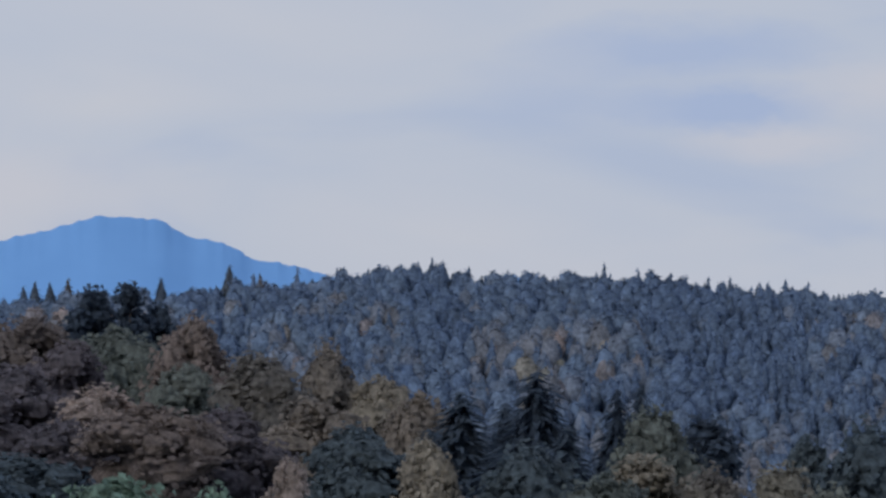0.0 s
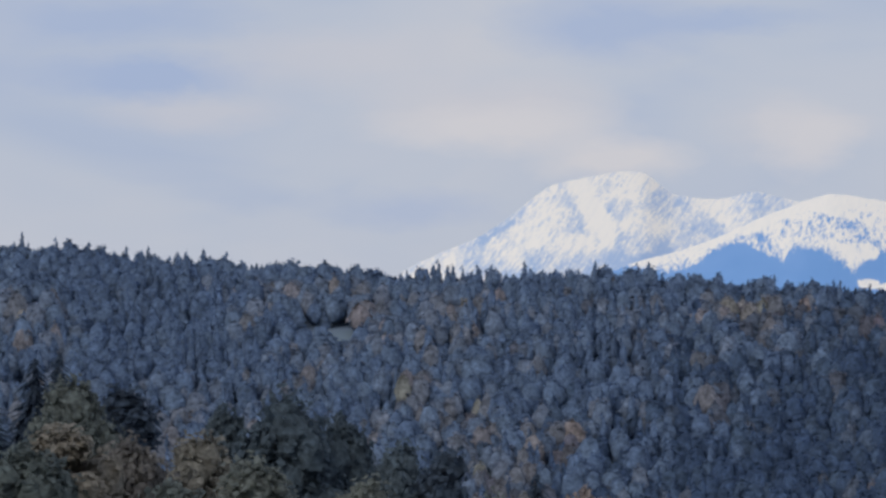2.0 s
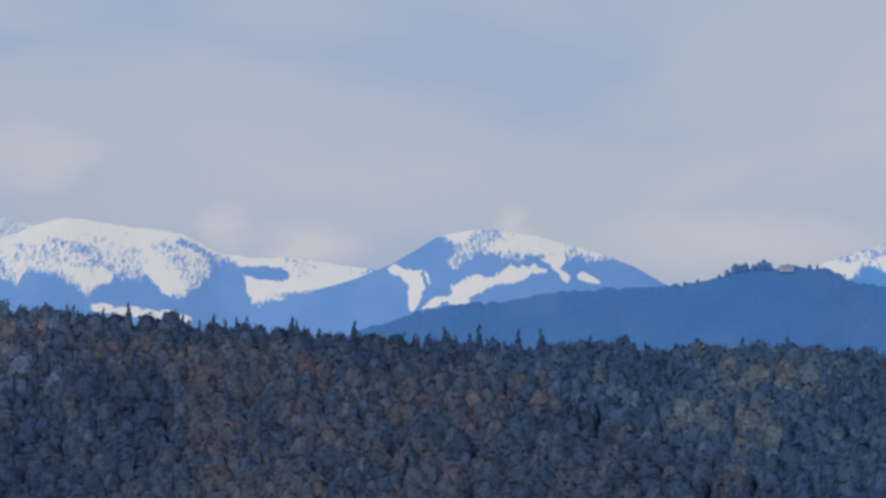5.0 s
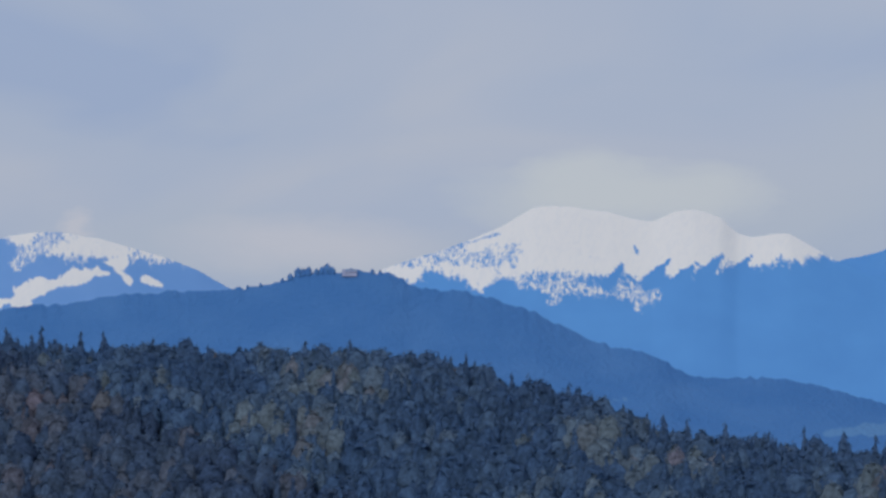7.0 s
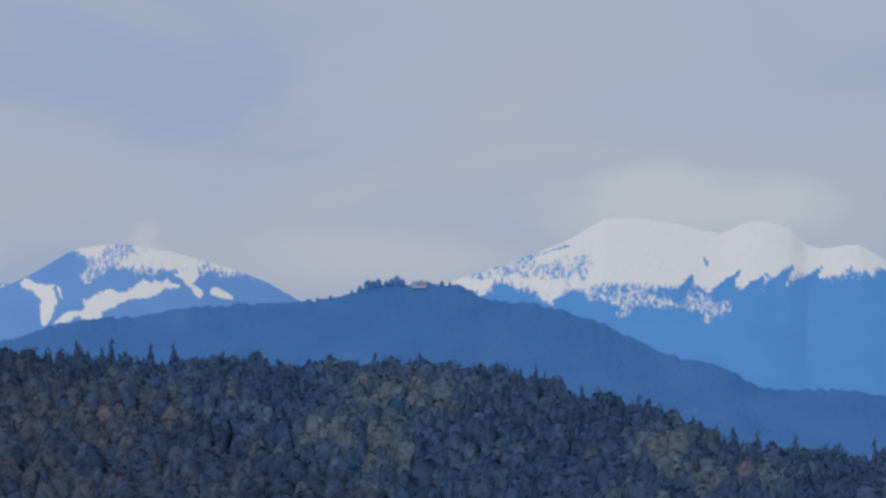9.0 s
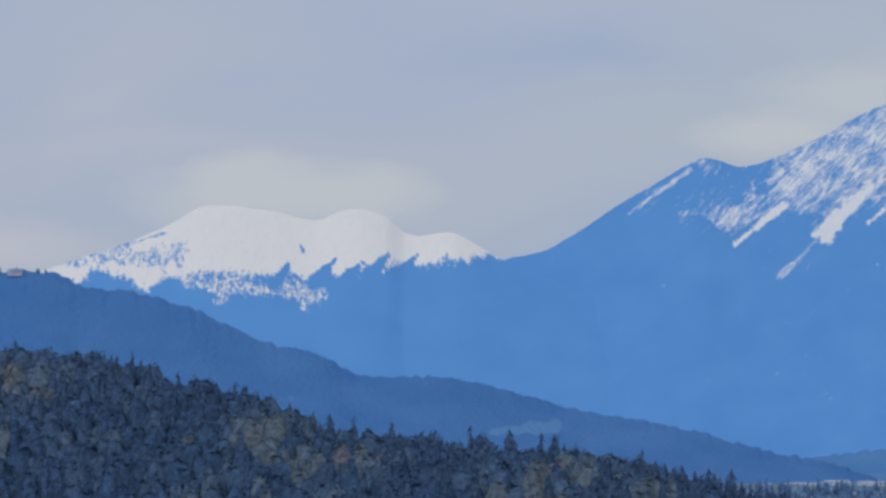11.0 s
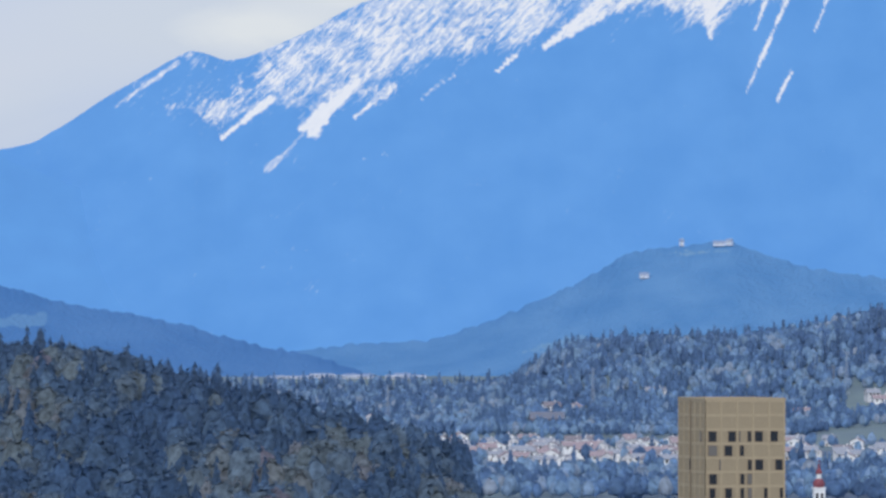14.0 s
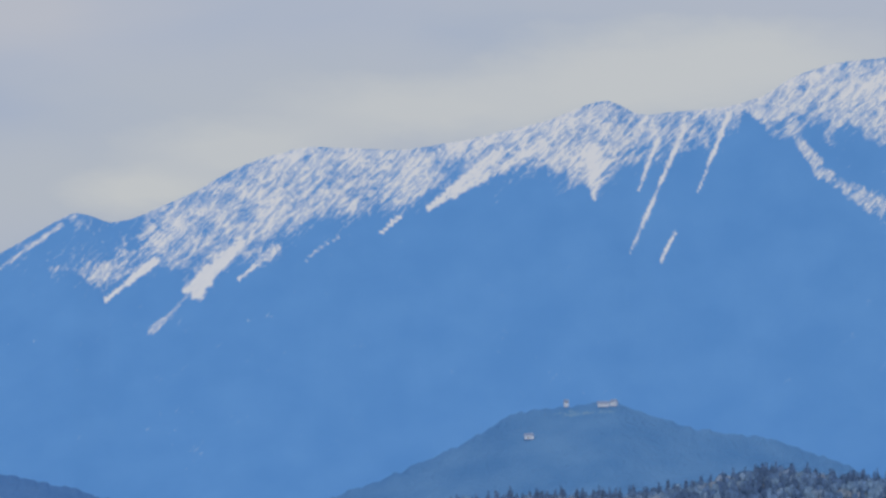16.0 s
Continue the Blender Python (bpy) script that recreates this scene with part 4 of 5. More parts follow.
LEAF = {k: foliage("leaves_" + k, v, from_object=True, sheer=0.55, spread=(0.92, 1.08), lumps=0.4, swing=(0.72, 1.28), grain=1.5, depth=0.4) for k, v in HAZED_TONES.items()}
WORDS = {"rust": "rust-brown", "russet": "pale russet", "umber": "dark umber-brown", "bronze": "bronze-green", "ochre": "ochre-yellow", "olive": "olive-green", "green": "dark green", "lime": "fresh light green"}
NEAR_BROAD = [broadleaf(120 + k, 20, 12.4, 54, 4000, 0.34, low=0.06, fill=0.5) for k in range(5)]
NEAR_SPRUCE = [conifer(140 + k, 22, 10, 60, 34, 0.30, ragged=0.24, bare=0.03) for k in range(2)]
NEAR_PINE = [broadleaf(150 + k, 22, 8.6, 36, 3200, 0.32, low=0.05, fill=0.4) for k in range(2)]
tree_stock = {}


def tree_kind(form, tone, variant):
    """One tree of a kind at the origin: trunk with limbs, and crown."""
    thing = new({"b": "broadleaf_tree", "c": "spruce_tree", "p": "pine_tree"}[form])
    v, f, n = {"b": NEAR_BROAD, "c": NEAR_SPRUCE, "p": NEAR_PINE}[form][variant]
    tall = float(v[:, 2].max())
    rng2 = random.Random(variant * 7 + 3)
    limbs = [tube([(0, 0, -1.5), (0.1, 0, tall * 0.3), (0, 0.15, tall * 0.6), (0, 0, tall * 0.92)], [0.42, 0.32, 0.2, 0.04])]
    if form != "c":
        for k in range(6):
            a, z = k * 1.9 + rng2.uniform(0, 1), tall * rng2.uniform(0.3, 0.6)
            reach = rng2.uniform(2.2, 3.6)
            limbs.append(tube([(0, 0, z), (math.cos(a) * reach * 0.5, math.sin(a) * reach * 0.5, z + 1.4), (math.cos(a) * reach, math.sin(a) * reach, z + 3.2)], [0.17, 0.12, 0.04], 6))
    part("trunk", *merged(*limbs), bark, thing, "dark bark trunk with limbs", True)
    part("crown", v, f, LEAF[tone], thing, "", True, n)
    labels = {"b": f"{WORDS.get(tone, 'dark')} broadleaf tree in autumn leaf on the knoll", "c": "dark green spruce spire standing on the wooded knoll", "p": "ragged dark green pine standing on the wooded knoll"}
    return tagged(thing, labels[form], "tree", {"b": "broadleaf trees on the knoll", "c": "spruces on the knoll", "p": "pines on the knoll"}[form]), tall


# form, tone, bearing, distance, height of the top, width of the crown
NEAR_TREES = """
b rust -20.39 540 74.5 13.9|b rust -19.69 530 74.1 13.6|b umber -19.25 520 70.8 9.9|b olive -18.64 535 72.8 11.3|b rust -17.82 520 73.9 8.7|b umber -19.88 480 67.8 11.8
b russet -18.86 470 65.8 10|b olive -17.97 490 68 9.3|b rust -18.29 440 63.7 10.3|b umber -19.31 450 62.6 8.5|b bronze -17.08 500 69.4 10.6|b bronze -16.28 510 70.9 7.1
b ochre -15.8 500 67.1 9.5|b bronze -15.26 490 65.4 6.6|b umber -17.46 450 63.6 9.5|b bronze -16.44 460 64.5 9.8|b green -15.93 440 62.1 9.8|b russet -16.79 400 59.2 4.5
b lime -18.67 385 57.9 11.2|b lime -17.58 380 57.4 7.2|b green -19.75 410 59.4 10.1|b ochre -15.16 430 61.1 5.3|b umber -20.58 470 66.6 12.6|b green -20.51 400 59.4 8.9
p pine -18.96 548 77.4 6.6|p pine -18.54 545 77.7 7.2|p pine -18.2 548 75.6 5|c pine -14.81 480 65.1 8.5|c pine -14.3 485 64.1 6.4|c pine -13.95 470 66.9 9.5
c pine -13.6 455 61.7 7|c pine -15.16 465 61.5 6.5|c pine -13.04 490 65.5 6|c pine -12.77 492 65.9 5|p pine -11.98 480 63.1 8|b olive -12.64 470 64 8.1
b green -14.01 430 60.6 9.1|b ochre -12.67 420 59.5 10.3|b olive -13.24 415 58.1 8.3|b bronze -11.97 430 58.8 8.2|b ochre -11.2 440 58.9 8.3|b green -10.21 470 63 10.5
b green -10.85 480 61.3 7|b green -9.64 475 60.5 6.9|b olive -10.6 430 57.1 9.6|b green -8.94 460 58 7.2|p pine -8.43 455 57.3 6.1|c pine -7.38 460 54.7 4.8
b russet -6.83 440 54 5.9|b olive -7.85 430 54 5.8|b olive -9.32 425 55.2 7.6|b bronze -14.81 420 55.8 8|b green -14.04 425 56 7.1|b olive -11.49 410 55 7.3
"""
for n_tree, row in enumerate(NEAR_TREES.replace("\n", "|").strip("|").split("|")):
    form, tone, az, r, top, wide = row.split()
    az, r, top, wide = float(az), float(r), float(top), float(wide)
    variant = n_tree % {"b": 5, "c": 2, "p": 2}[form]
    if (form, tone, variant) not in tree_stock:
        tree_stock[form, tone, variant] = [*tree_kind(form, tone, variant), False]
    thing, tall, used = tree_stock[form, tone, variant]
    x, y = polar(az, r)
    z = float(ground_height(np.array(az), np.array(r))) - 0.2
    sz = (top - z) / tall
    sx = wide / {"b": 11.0, "c": 4.7, "p": 7.0}[form] * 1.08
    if used:
        thing = copy_thing(thing, pose(0, 0, 0))
    thing.matrix_basis = pose(x, y, z, 0, 0, (n_tree * 77) % 360) @ Matrix.Diagonal((sx, sx, sz, 1))
    tree_stock[form, tone, variant][2] = True


# ---- single trees along the ridge's skyline ----
SKYLINE_SPRUCE = [conifer(66 + k, 16.5, 9.0, 13, 10, 0.75, ragged=0.3) for k in range(2)]
CREST_KINDS = [("spruce_tree", "dark spruce standing on the ridge's skyline", SKYLINE_SPRUCE[0]), ("spruce_tree", "dark spruce standing on the ridge's skyline", SKYLINE_SPRUCE[1]),
               ("broadleaf_tree", "rounded autumn tree standing on the ridge's skyline", BROAD[1]), ("broadleaf_tree", "rounded autumn tree standing on the ridge's skyline", BROAD[4])]
crest_leaves = foliage("skyline_foliage", [(0.0, (0.048, 0.072, 0.115)), (0.7, (0.075, 0.100, 0.135)), (1.0, (0.130, 0.125, 0.130))], from_object=True, sheer=0.4)
crest_first = {}
rng = np.random.default_rng(31)
TALL = [(-17.43, 1.5), (-19.75, 1.25), (-19.62, 1.35), (-19.45, 1.3), (-19.25, 1.4), (-18.2, 1.3), (-17.08, 1.2)]
row = [(float(az + rng.uniform(-0.1, 0.1)), 0.0) for az in np.arange(-21.0, 13.4, 0.135)] + TALL
for az, tall in row:
    k = 1 if tall else int(rng.choice([0, 1, 2, 3], p=[0.25, 0.25, 0.25, 0.25]))
    name, label, (v, f, n) = CREST_KINDS[k]
    r = float(ridge_distance(az)) + rng.uniform(-4, 8)
    x, y = polar(az, r)
    size = rng.uniform(0.6, 0.92) * (1.0 if k > 1 else 1.05) * (r / 2200) ** 0.5
    size, broad = tall or size, 1.15 if tall else 1.0
    m = pose(x, y, float(ground_height(np.array(az), np.array(r))) - 0.4, 0, 0, rng.uniform(0, 360)) @ Matrix.Diagonal((size * broad, size * broad, size, 1))
    if k in crest_first:
        copy_thing(crest_first[k], m).matrix_basis = m
        continue
    thing = crest_first[k] = new(name)
    tagged(thing, label, "tree", "trees on the ridge's skyline")
    part("trunk", *tube([(0, 0, -1), (0, 0, 6), (0, 0, 13)], [0.3, 0.22, 0.06], 6), bark, thing)
    part("crown", v, f, crest_leaves, thing, "", True, n)
    thing.matrix_basis = m


# ---- buildings ----
def box(x0, x1, y0, y1, z0, z1):
    v = np.array([(x, y, z) for x in (x0, x1) for y in (y0, y1) for z in (z0, z1)], float)
    return v, np.array([(0, 1, 3, 2), (4, 6, 7, 5), (0, 4, 5, 1), (2, 3, 7, 6), (0, 2, 6, 4), (1, 5, 7, 3)])


def gable(x0, x1, y0, y1, z0, z1, over=0.5, thick=0.25):
    """A pitched roof, ridge along x, with overhanging eaves and thickness."""
    m, k = (y0 + y1) / 2, (z1 - z0) / ((y1 - y0) / 2) * over
    v = []
    for x in (x0 - over, x1 + over):
        v += [(x, y0 - over, z0 - k), (x, m, z1), (x, y1 + over, z0 - k), (x, y1 + over, z0 - k - thick), (x, m, z1 - thick), (x, y0 - over, z0 - k - thick)]
    f = [(i, (i + 1) % 6, (i + 1) % 6 + 6, i + 6) for i in range(6)] + [(0, 5, 4, 1), (1, 4, 3, 2), (6, 7, 10, 11), (7, 8, 9, 10)]
    return np.array(v, float), np.array(f)


def lathe(profile, sides=8, turn=0.0):
    verts, faces = [], []
    for r, z in profile:
        verts += [(r * math.cos(turn + 2 * math.pi * j / sides), r * math.sin(turn + 2 * math.pi * j / sides), z) for j in range(sides)]
    for k in range(len(profile) - 1):
        faces += [(k * sides + j, k * sides + (j + 1) % sides, (k + 1) * sides + (j + 1) % sides, (k + 1) * sides + j) for j in range(sides)]
    return np.array(verts), np.array(faces)


def glass(name, colour, rough=0.15):
    m, t, p = material(name, rough)
    p.inputs["Base Color"].default_value = (*colour, 1)
    p.inputs["Specular IOR Level"].default_value = 0.5
    return m


gold = speckled("gold_metal_panel", (0.40, 0.325, 0.22), (0.47, 0.385, 0.26), 1.6, rough=0.5)
gold_mesh = speckled("perforated_gold_mesh", (0.31, 0.255, 0.175), (0.41, 0.335, 0.225), 5.0, rough=0.6, bump=0.3)
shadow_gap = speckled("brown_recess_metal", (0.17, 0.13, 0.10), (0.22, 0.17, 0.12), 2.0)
dark_glass = glass("dark_window_glass", (0.02, 0.024, 0.032))
grey_glass = glass("grey_window_glass", (0.16, 0.15, 0.14), 0.3)

tower = new("tower_block")
tagged(tower, "gold-clad office tower with scattered dark square windows", "building")
TW, FLOOR, TOP, COLS, COL = 21.0, 3.52, 44.2, 5, 4.2
part("body", *box(-TW / 2 + 0.12, TW / 2, 0.12, TW, -1, TOP - 0.3), gold_mesh, tower)
part("roof_rim", *merged(box(-TW / 2 - 0.1, TW / 2 + 0.1, -0.05, 0.4, TOP - 0.5, TOP), box(-TW / 2 - 0.1, TW / 2 + 0.1, TW - 0.4, TW + 0.1, TOP - 0.5, TOP),
                         box(-TW / 2 - 0.1, -TW / 2 + 0.4, 0.4, TW - 0.4, TOP - 0.5, TOP), box(TW / 2 - 0.4, TW / 2 + 0.1, 0.4, TW - 0.4, TOP - 0.5, TOP)), gold, tower)
part("roof_deck", *box(-TW / 2 + 0.4, TW / 2 - 0.4, 0.4, TW - 0.4, TOP - 0.6, TOP - 0.45), shadow_gap, tower)
# windows by floor from the top: middle and width in metres from the front's near corner, and whether the pane is grey
FRONT = {2: [(1.75, 1.8, 0), (6.5, 1.7, 0), (8.35, 0.25, 1), (10.7, 0.7, 0), (13.0, 1.8, 0), (16.7, 1.7, 0)], 3: [(1.8, 1.9, 1), (5.6, 1.75, 0), (8.9, 0.85, 0)],
         4: [(3.6, 0.3, 1), (10.8, 0.8, 0), (13.1, 1.8, 0), (17.9, 1.6, 0)], 5: [(1.9, 1.7, 0), (9.0, 0.85, 0), (10.8, 0.9, 1)],
         6: [(1.75, 1.3, 0), (5.65, 1.5, 0), (9.0, 0.75, 0), (10.85, 0.8, 1), (14.7, 0.7, 0), (18.5, 0.6, 0)]}
for floor in range(7, 12):
    FRONT[floor] = [(FRONT[2 + (floor * 3) % 5][k % len(FRONT[2 + (floor * 3) % 5])]) for k in range(4)]
SIDE = {4: [(8.6, 0.7, 0)], 2: [(16.2, 0.8, 1)], 7: [(4.2, 1.6, 0)], 9: [(12.5, 1.6, 0)]}


def facade(place, windows, recess_strip):
    """One face of the tower: bands, mesh panels between them, and window boxes set through them. place turns face coordinates into the tower's."""
    def put(name, shape, mat, label="", parent=tower):
        v, f = shape
        return part(name, np.array([place(*p) for p in v]), f, mat, parent, label)
    for c in range(COLS + 1):
        x = min(max(c * COL, 0.22), TW - 0.22)
        put("mullion", box(x - 0.22, x + 0.22, 0.0, 0.345, -1, TOP - 0.5), gold)
    floors = int(TOP // FLOOR)
    for k in range(floors):
        z1 = TOP - 0.5 - k * FLOOR
        for c in range(COLS):
            put("spandrel", box(c * COL + 0.24, (c + 1) * COL - 0.24, 0.03, 0.342, z1 - 0.62, z1), gold)
        for x, w, pale_pane in windows.get(k, ()):
            x, w = x * 1.08, w * 1.08
            frame_box = put("window", box(x - w / 2 - 0.1, x + w / 2 + 0.1, -0.02, 0.33, z1 - FLOOR + 0.18, z1 - 0.72), shadow_gap)
            put("pane", box(x - w / 2, x + w / 2, -0.06, -0.025, z1 - FLOOR + 0.28, z1 - 0.82), grey_glass if pale_pane else dark_glass, "", frame_box)
    if recess_strip:
        # a dark strip on the face gives the shade of a recess
        put("recess_strip", box(recess_strip - 0.3, recess_strip + 0.3, -0.04, -0.01, -1, TOP - 0.6), shadow_gap, "dark vertical strip in place of a shaded recess")


facade(lambda x, y, z: (x - TW / 2, y, z), FRONT, None)
facade(lambda x, y, z: (-TW / 2 + y, TW - x, z), SIDE, 9.6)
tx, ty = polar(17.72, 1255)
tower.matrix_basis = pose(tx, ty, 0.6, 0, 0, -17.72 + 19) @ pose(TW / 2, 0, 0)

white_wall = speckled("white_render", (0.78, 0.80, 0.82), (0.86, 0.87, 0.88), 0.6)
# Cream walls and roof tiles are greyed and blued by haze in their colours.
cream_wall = speckled("hazed_cream_render", (0.58, 0.60, 0.64), (0.70, 0.70, 0.72), 0.6)
red_tile = speckled("hazed_red_tile", (0.30, 0.255, 0.290), (0.40, 0.325, 0.350), 1.2)
grey_tile = speckled("grey_roof_tile", (0.27, 0.30, 0.37), (0.38, 0.40, 0.46), 1.2)
brown_tile = speckled("brown_roof_tile", (0.20, 0.19, 0.225), (0.28, 0.255, 0.285), 1.2)
spire_red = speckled("red_painted_copper", (0.20, 0.062, 0.085), (0.27, 0.09, 0.11), 1.0, rough=0.6)

church = new("church")
tagged(church, "white church with a red onion-domed steeple", "church")
part("tower", *box(-1.65, 1.65, -1.65, 1.65, -1, 24.9), white_wall, church)
part("cornice", *box(-1.9, 1.9, -1.9, 1.9, 24.9, 25.3), white_wall, church)
part("onion_dome", *lathe([(1.45, 25.3), (1.75, 25.8), (1.72, 26.4), (1.25, 27.0), (0.85, 27.3)], 12), spire_red, church, "dark red onion dome", True)
part("lantern", *lathe([(0.72, 27.25), (0.72, 28.1), (0.85, 28.15), (0.85, 28.3)], 10), white_wall, church, "white lantern")
part("small_dome", *lathe([(0.85, 28.3), (1.0, 28.6), (0.9, 29.0), (0.45, 29.5), (0.3, 29.9), (0.42, 30.15), (0.1, 30.7)], 10), spire_red, church, "dark red upper dome", True)
part("cross", *merged(box(-0.08, 0.08, -0.08, 0.08, 30.6, 31.6), box(-0.35, 0.35, -0.08, 0.08, 31.1, 31.26)), spire_red, church)
for k in (-1, 1):
    part("belfry_window", *box(k * 0.7 - 0.4, k * 0.7 + 0.4, -1.71, -1.63, 22.2, 24.0), dark_glass, church)
part("nave", *box(-4.5, 4.5, 2.0, 20, -1, 9), white_wall, church)
v, f = gable(2.0, 20, -4.5, 4.5, 9, 14)
part("nave_roof", v[:, [1, 0, 2]], f[:, ::-1], red_tile, church)
cx, cy = polar(19.0, 1150)
church.matrix_basis = pose(cx, cy, 0.6, 0, 0, -12) @ Matrix.Diagonal((0.78, 0.78, 1, 1))


def house(w, d, h, pitch, wall_mat, roof_mat, label, group="houses of the village", barn=False):
    """A house: walls, pitched roof, chimney, door and windows on its long front and its gable."""
    thing = new("house")
    tagged(thing, label, "house", group)
    hall = box(-w / 2, w / 2, -d / 2, d / 2, -1.0, h)
    ends = np.array([(x, y, z) for x in (-w / 2, w / 2) for y, z in ((-d / 2, h), (d / 2, h), (0, h + pitch - 0.3), (0, h + pitch - 0.3))])
    part("wall", *merged(hall, (ends, np.array([(0, 1, 2, 3), (4, 5, 6, 7)]))), wall_mat, thing)
    part("roof", *gable(-w / 2, w / 2, -d / 2, d / 2, h, h + pitch), roof_mat, thing)
    if not barn:
        part("chimney", *box(w * 0.2, w * 0.2 + 0.8, -0.4, 0.4, h + pitch * 0.6, h + pitch + 0.9), wall_mat, thing)
    for k in range(3):
        x = (k - 1) * w * 0.3
        part("window", *box(x - 0.6, x + 0.6, -d / 2 - 0.06, -d / 2 + 0.05, h - 2.1, h - 0.8), dark_glass, thing)
    part("door", *box(-w * 0.12, -w * 0.12 + 1.1, -d / 2 - 0.06, -d / 2 + 0.05, 0, 2.1), shadow_gap, thing)
    for k in (-1, 1):
        part("window", *box(-w / 2 - 0.06, -w / 2 + 0.05, k * d * 0.22 - 0.5, k * d * 0.22 + 0.5, h - 2.1, h - 0.8), dark_glass, thing)
    return thing


rng = np.random.default_rng(23)
HOUSES = [house(12, 9, 5.6, 2.3, white_wall, red_tile, "white village house with a red tiled roof"), house(10, 9, 5.8, 2.5, cream_wall, red_tile, "cream village house with a red tiled roof"),
          house(14, 9, 5.0, 2.0, white_wall, grey_tile, "long white village house with a grey roof"), house(11, 10, 5.8, 2.6, white_wall, brown_tile, "white village house with a brown roof"),
          house(9, 8, 6.2, 2.3, cream_wall, grey_tile, "small cream village house with a grey roof")]
taken, first = [], set()


def settle(kind, az, r, turn, size=1.0):
    x, y = polar(az, r)
    z = float(ground_height(np.array(az), np.array(r)))
    m = pose(x, y, z, 0, 0, turn) @ Matrix.Scale(size, 4)
    if kind in first:
        ob = copy_thing(HOUSES[kind], m)
        ob.matrix_basis = m
    else:
        HOUSES[kind].matrix_basis = m
        first.add(kind)


while len(taken) < 140:
    r = 2290 + 480 * rng.uniform() ** 1.3
    az = rng.uniform(14.5, 17.45) if rng.uniform() < 0.76 else rng.uniform(18.5, 20.9)
    x, y = polar(az, r)
    if all((x - a) ** 2 + ((y - c) * 0.75) ** 2 > 12.0 ** 2 for a, c in taken):
        taken.append((x, y))
        settle(int(rng.choice([0, 1, 2, 3, 4], p=[0.20, 0.12, 0.32, 0.14, 0.22])), az, r, rng.choice([0, 90]) + rng.normal(0, 14) - az, rng.uniform(0.6, 0.9))
# scattered farms on the slopes
for kind, az, r, turn in ((2, 13.37, 3330, 10), (0, 13.95, 3320, 80), (3, 15.98, 3420, 15), (1, 16.25, 3400, 70), (0, 19.7, 3420, 10), (3, 19.85, 3450, 80), (4, 19.6, 3445, 20), (2, 17.15, 3500, 20), (0, 18.8, 3360, 5)):
    settle(kind, az, r, turn - az)
slate = speckled("dark_slate", (0.15, 0.17, 0.23), (0.20, 0.22, 0.28), 1.0)
big_barn = house(22, 11, 5.5, 4.2, brown_tile, slate, "long dark barn with a wide grey roof", "farm buildings", barn=True)
x, y = polar(15.93, 3300)
big_barn.matrix_basis = pose(x, y, float(ground_height(np.array(15.93), np.array(3300.0))), 0, 0, -10)


def on_mountain(name, az, r_near):
    """The spot on a hill's front slope or crest, found from its mesh."""
    me = bpy.data.objects[name].data
    co = np.zeros(len(me.vertices) * 3, np.float32)
    me.vertices.foreach_get("co", co)
    co = co.reshape(-1, 3)
    a, r = np.degrees(np.arctan2(co[:, 0], co[:, 1])), np.hypot(co[:, 0], co[:, 1])
    return co[np.argmin(((a - az) * 80) ** 2 + (r - r_near) ** 2)]


# Haze is put into the colours of the far roofs and walls.
far_roof = speckled("hazed_far_roof", (0.22, 0.30, 0.46), (0.29, 0.35, 0.50), 0.3)
hill_white = speckled("hazed_white_wall", (0.60, 0.67, 0.78), (0.70, 0.76, 0.84), 0.3)
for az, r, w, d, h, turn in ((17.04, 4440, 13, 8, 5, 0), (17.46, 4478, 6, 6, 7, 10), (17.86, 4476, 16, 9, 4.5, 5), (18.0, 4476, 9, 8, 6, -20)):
    thing = house(w, d, h, 2.6, hill_white, far_roof, "white farmhouse on the hilltop, haze in its colours", "farmhouses on the hill")
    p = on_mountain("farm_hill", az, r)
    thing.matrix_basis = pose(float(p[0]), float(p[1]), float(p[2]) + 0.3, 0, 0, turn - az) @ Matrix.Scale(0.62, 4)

# The castle's pink is dulled and blued by haze in the colour.
hazed_castle_pink = speckled("hazed_pink_render", (0.36, 0.39, 0.54), (0.44, 0.45, 0.57), 0.3)
castle = new("castle")
tagged(castle, "small pink castle on the wooded hilltop, haze in its colour", "castle")
part("hall", *box(-9, 9, -5, 5, -2, 6.5), hazed_castle_pink, castle)
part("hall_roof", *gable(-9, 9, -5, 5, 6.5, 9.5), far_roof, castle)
part("keep", *box(-14, -9, -4, 4, -2, 9), hazed_castle_pink, castle)
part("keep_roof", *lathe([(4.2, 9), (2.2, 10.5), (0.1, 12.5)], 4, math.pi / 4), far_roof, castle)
for k in range(5):
    part("window", *box(-7.4 + k * 3.4, -6.2 + k * 3.4, -5.07, -4.95, 3.0, 4.8), dark_glass, castle)
p = on_mountain("castle_hill", 4.12, 4345)
castle.matrix_basis = pose(float(p[0]), float(p[1]), float(p[2]) + 0.6, 0, 0, -4) @ Matrix.Scale(0.55, 4)

# The hill's haze blue is put into these leaves as well.
castle_leaf = foliage("castle_hill_hazed_leaves", [(0.0, (0.110, 0.275, 0.58)), (1.0, (0.128, 0.305, 0.62))], from_object=True, spread=(0.96, 1.04), swing=(0.95, 1.05))
CASTLE_TREE = dome_tree(170, 15, 9, 8, 50, 0.6)
castle_tree = None
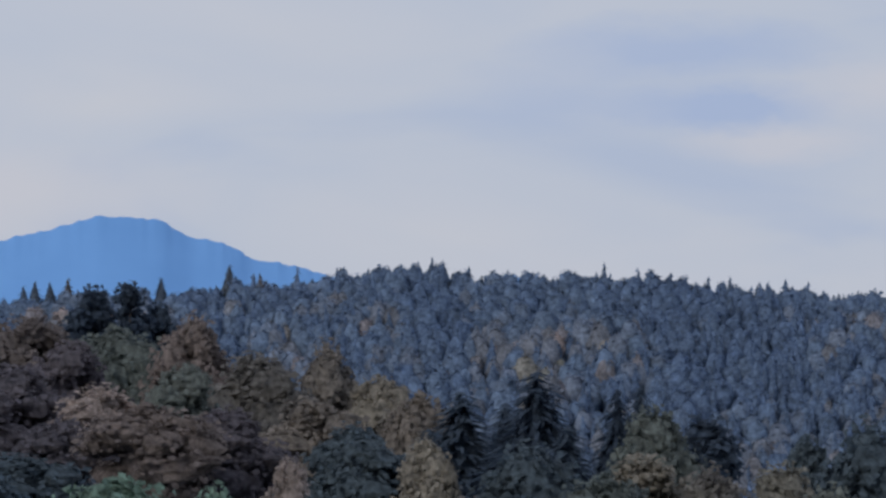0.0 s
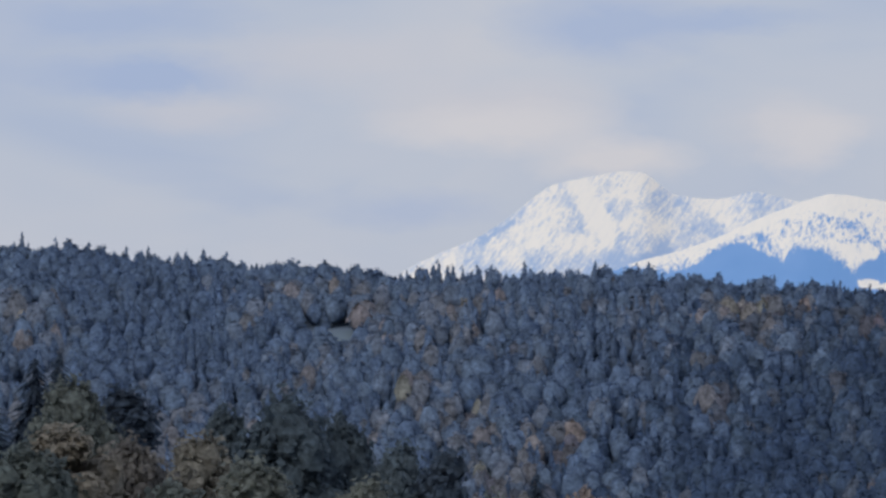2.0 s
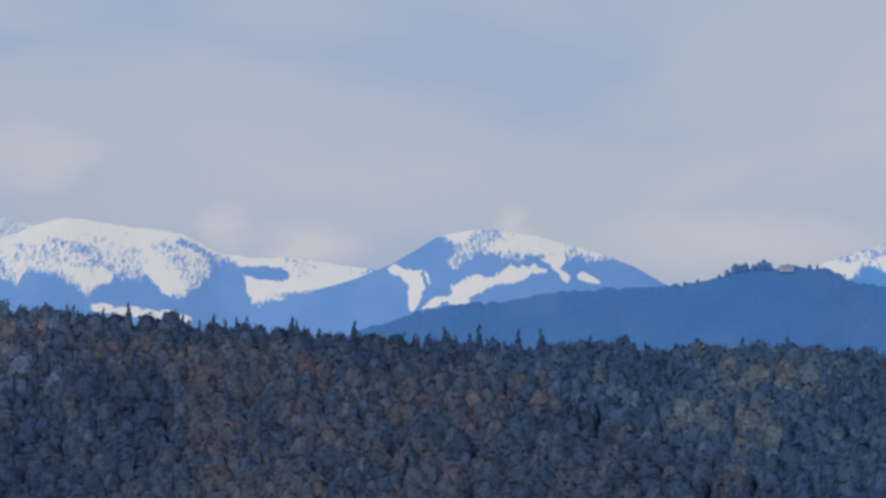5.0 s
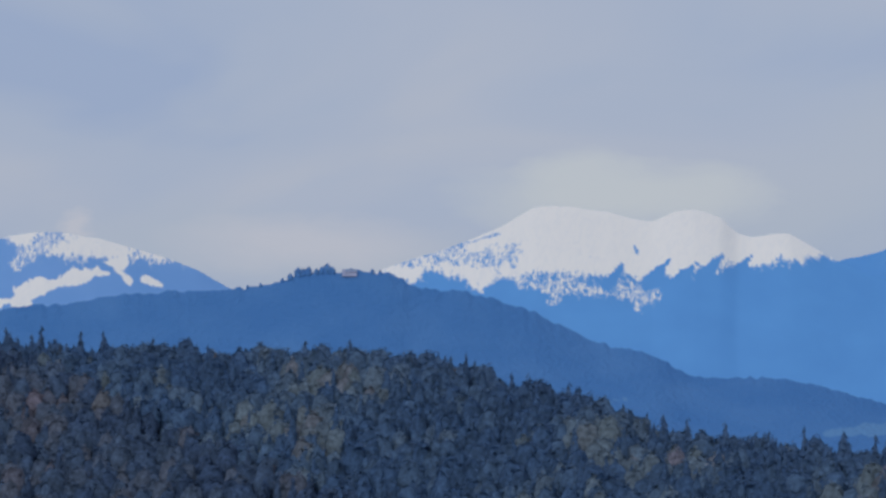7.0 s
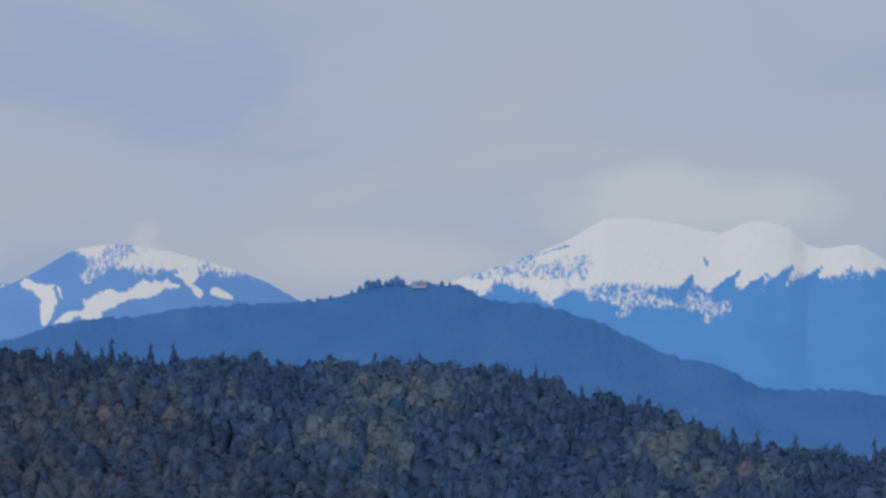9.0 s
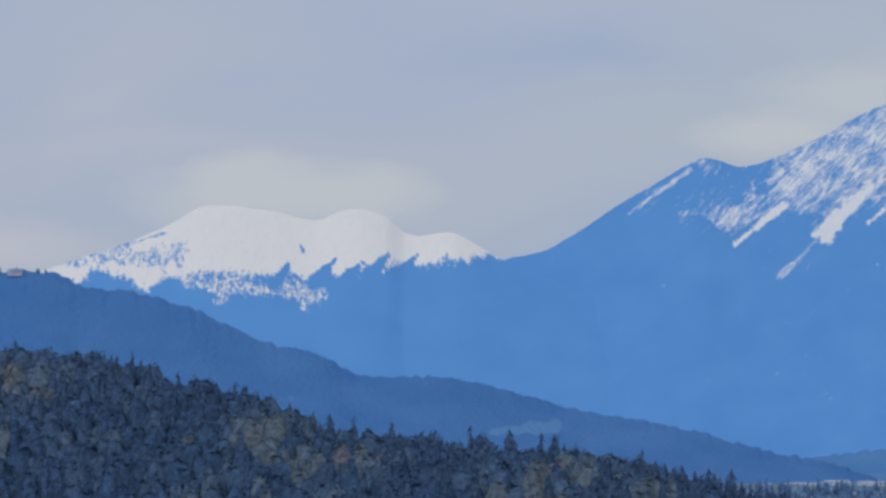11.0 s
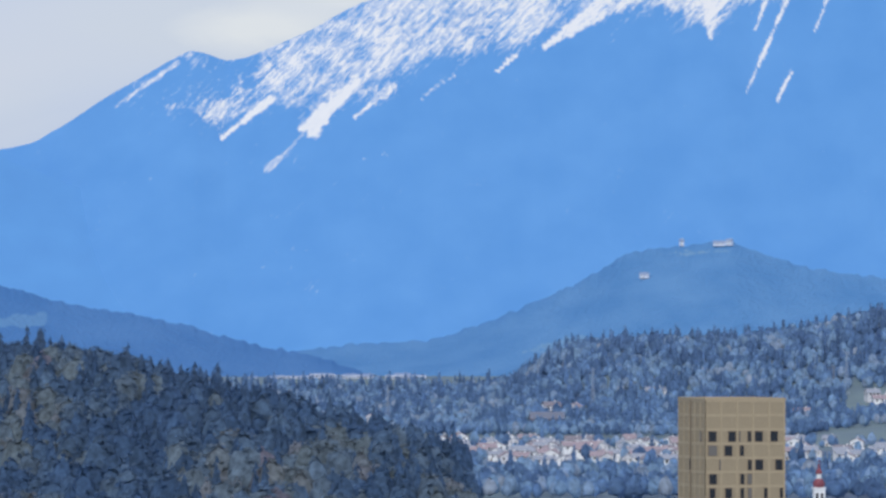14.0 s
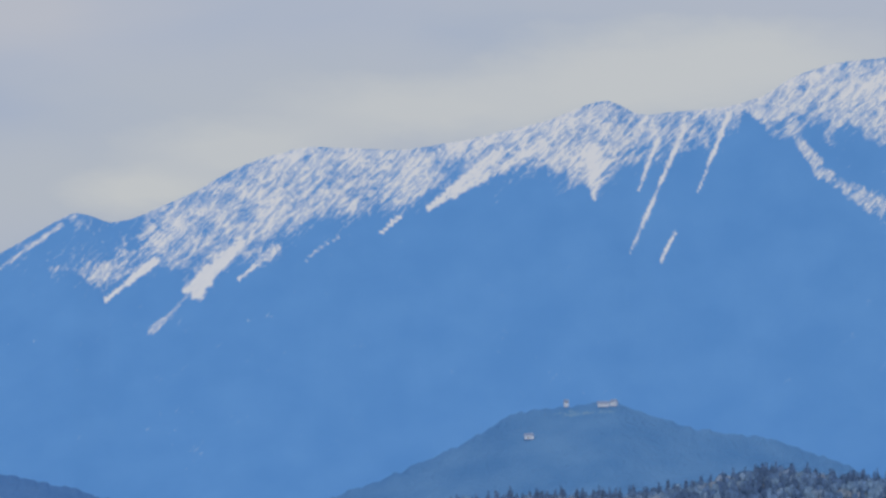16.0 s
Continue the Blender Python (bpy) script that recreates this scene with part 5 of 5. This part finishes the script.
for az, r, size in ((3.36, 4353, 0.55), (3.45, 4353, 0.8), (3.52, 4353, 1.05), (3.585, 4353, 0.9), (3.66, 4353, 1.0), (3.73, 4353, 0.75), (3.80, 4353, 0.85), (3.86, 4353, 1.1), (3.93, 4353, 0.85), (4.36, 4353, 0.6), (4.45, 4353, 0.5), (3.1, 4353, 0.5), (2.95, 4353, 0.45)):
    p = on_mountain("castle_hill", az, r)
    m = pose(float(p[0]), float(p[1]), float(p[2]) - 6.0 * size, 0, 0, az * 500) @ Matrix.Diagonal((size * 0.85, size * 0.85, size * 0.86, 1))
    if castle_tree is None:
        castle_tree = new("broadleaf_tree")
        tagged(castle_tree, "broadleaf tree beside the hilltop castle, blue haze in its colour", "tree", "trees round the castle")
        part("trunk", *tube([(0, 0, -2), (0, 0, 6), (0, 0, 12)], [0.4, 0.3, 0.1]), castle_wood, castle_tree)
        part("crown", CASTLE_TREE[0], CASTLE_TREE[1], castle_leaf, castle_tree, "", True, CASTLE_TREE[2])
        castle_tree.matrix_basis = m
    else:
        copy_thing(castle_tree, m).matrix_basis = m

steel = speckled("galvanised_steel", (0.30, 0.37, 0.47), (0.38, 0.45, 0.55), 1.0, rough=0.5)


def pylon(az, r, tall):
    """A power-line mast: four tapering legs braced crosswise, with three arms."""
    thing = new("power_pylon")
    tagged(thing, "slender pale steel power pylon above the trees", "pylon", "pylons in the valley")
    for sx, sy in ((-1, -1), (1, -1), (-1, 1), (1, 1)):
        part("leg", *tube([(sx * 1.6, sy * 1.6, -1), (sx * 0.5, sy * 0.5, tall * 0.6), (sx * 0.15, sy * 0.15, tall)], [0.16, 0.13, 0.1], 5), steel, thing)
    for k in range(7):
        z, z2 = tall * k / 8, tall * (k + 1) / 8
        w = 1.6 * (1 - k / 8) + 0.15
        part("brace", *tube([(-w, -w, z), (w * 0.86, -w * 0.86, z2)], [0.1, 0.1], 4), steel, thing)
    for z in (0.74, 0.84, 0.95):
        part("arm", *tube([(-3.4, 0, tall * z), (0, 0, tall * z + 0.5), (3.4, 0, tall * z)], [0.08, 0.16, 0.08], 5), steel, thing)
    x, y = polar(az, r)
    thing.matrix_basis = pose(x, y, float(ground_height(np.array(az), np.array(r))), 0, 0, 30 - az)


pylon(14.13, 3310, 27)
pylon(16.45, 3420, 30)
pylon(19.31, 3480, 30)

# the town at the far end of the plain; haze put into its colours
far_wall = speckled("hazed_far_wall", (0.44, 0.50, 0.62), (0.55, 0.60, 0.70), 0.3)
town_label = "distant town house at the foot of the mountains, haze in its colours"
TOWN = [house(16, 9, 4, 2, far_wall, far_roof, town_label, "houses of the far town"), house(26, 11, 5, 1.5, far_wall, far_wall, "long white distant hall at the foot of the mountains, colour hazed", "houses of the far town"), house(14, 9, 4, 2.4, far_wall, far_roof, town_label, "houses of the far town")]
placed = set()
for k in range(24):
    az = 12.6 + 2.4 * rng.uniform() ** 0.8
    r = rng.uniform(4040, 4090)
    x, y = polar(az, r)
    m = pose(x, y, float(ground_height(np.array(az), np.array(r))) - 0.8, 0, 0, rng.uniform(-20, 20) - az) @ Matrix.Scale(rng.uniform(0.5, 0.9), 4)
    kind = k % 3
    if kind in placed:
        copy_thing(TOWN[kind], m)
    else:
        TOWN[kind].matrix_basis = m
        placed.add(kind)
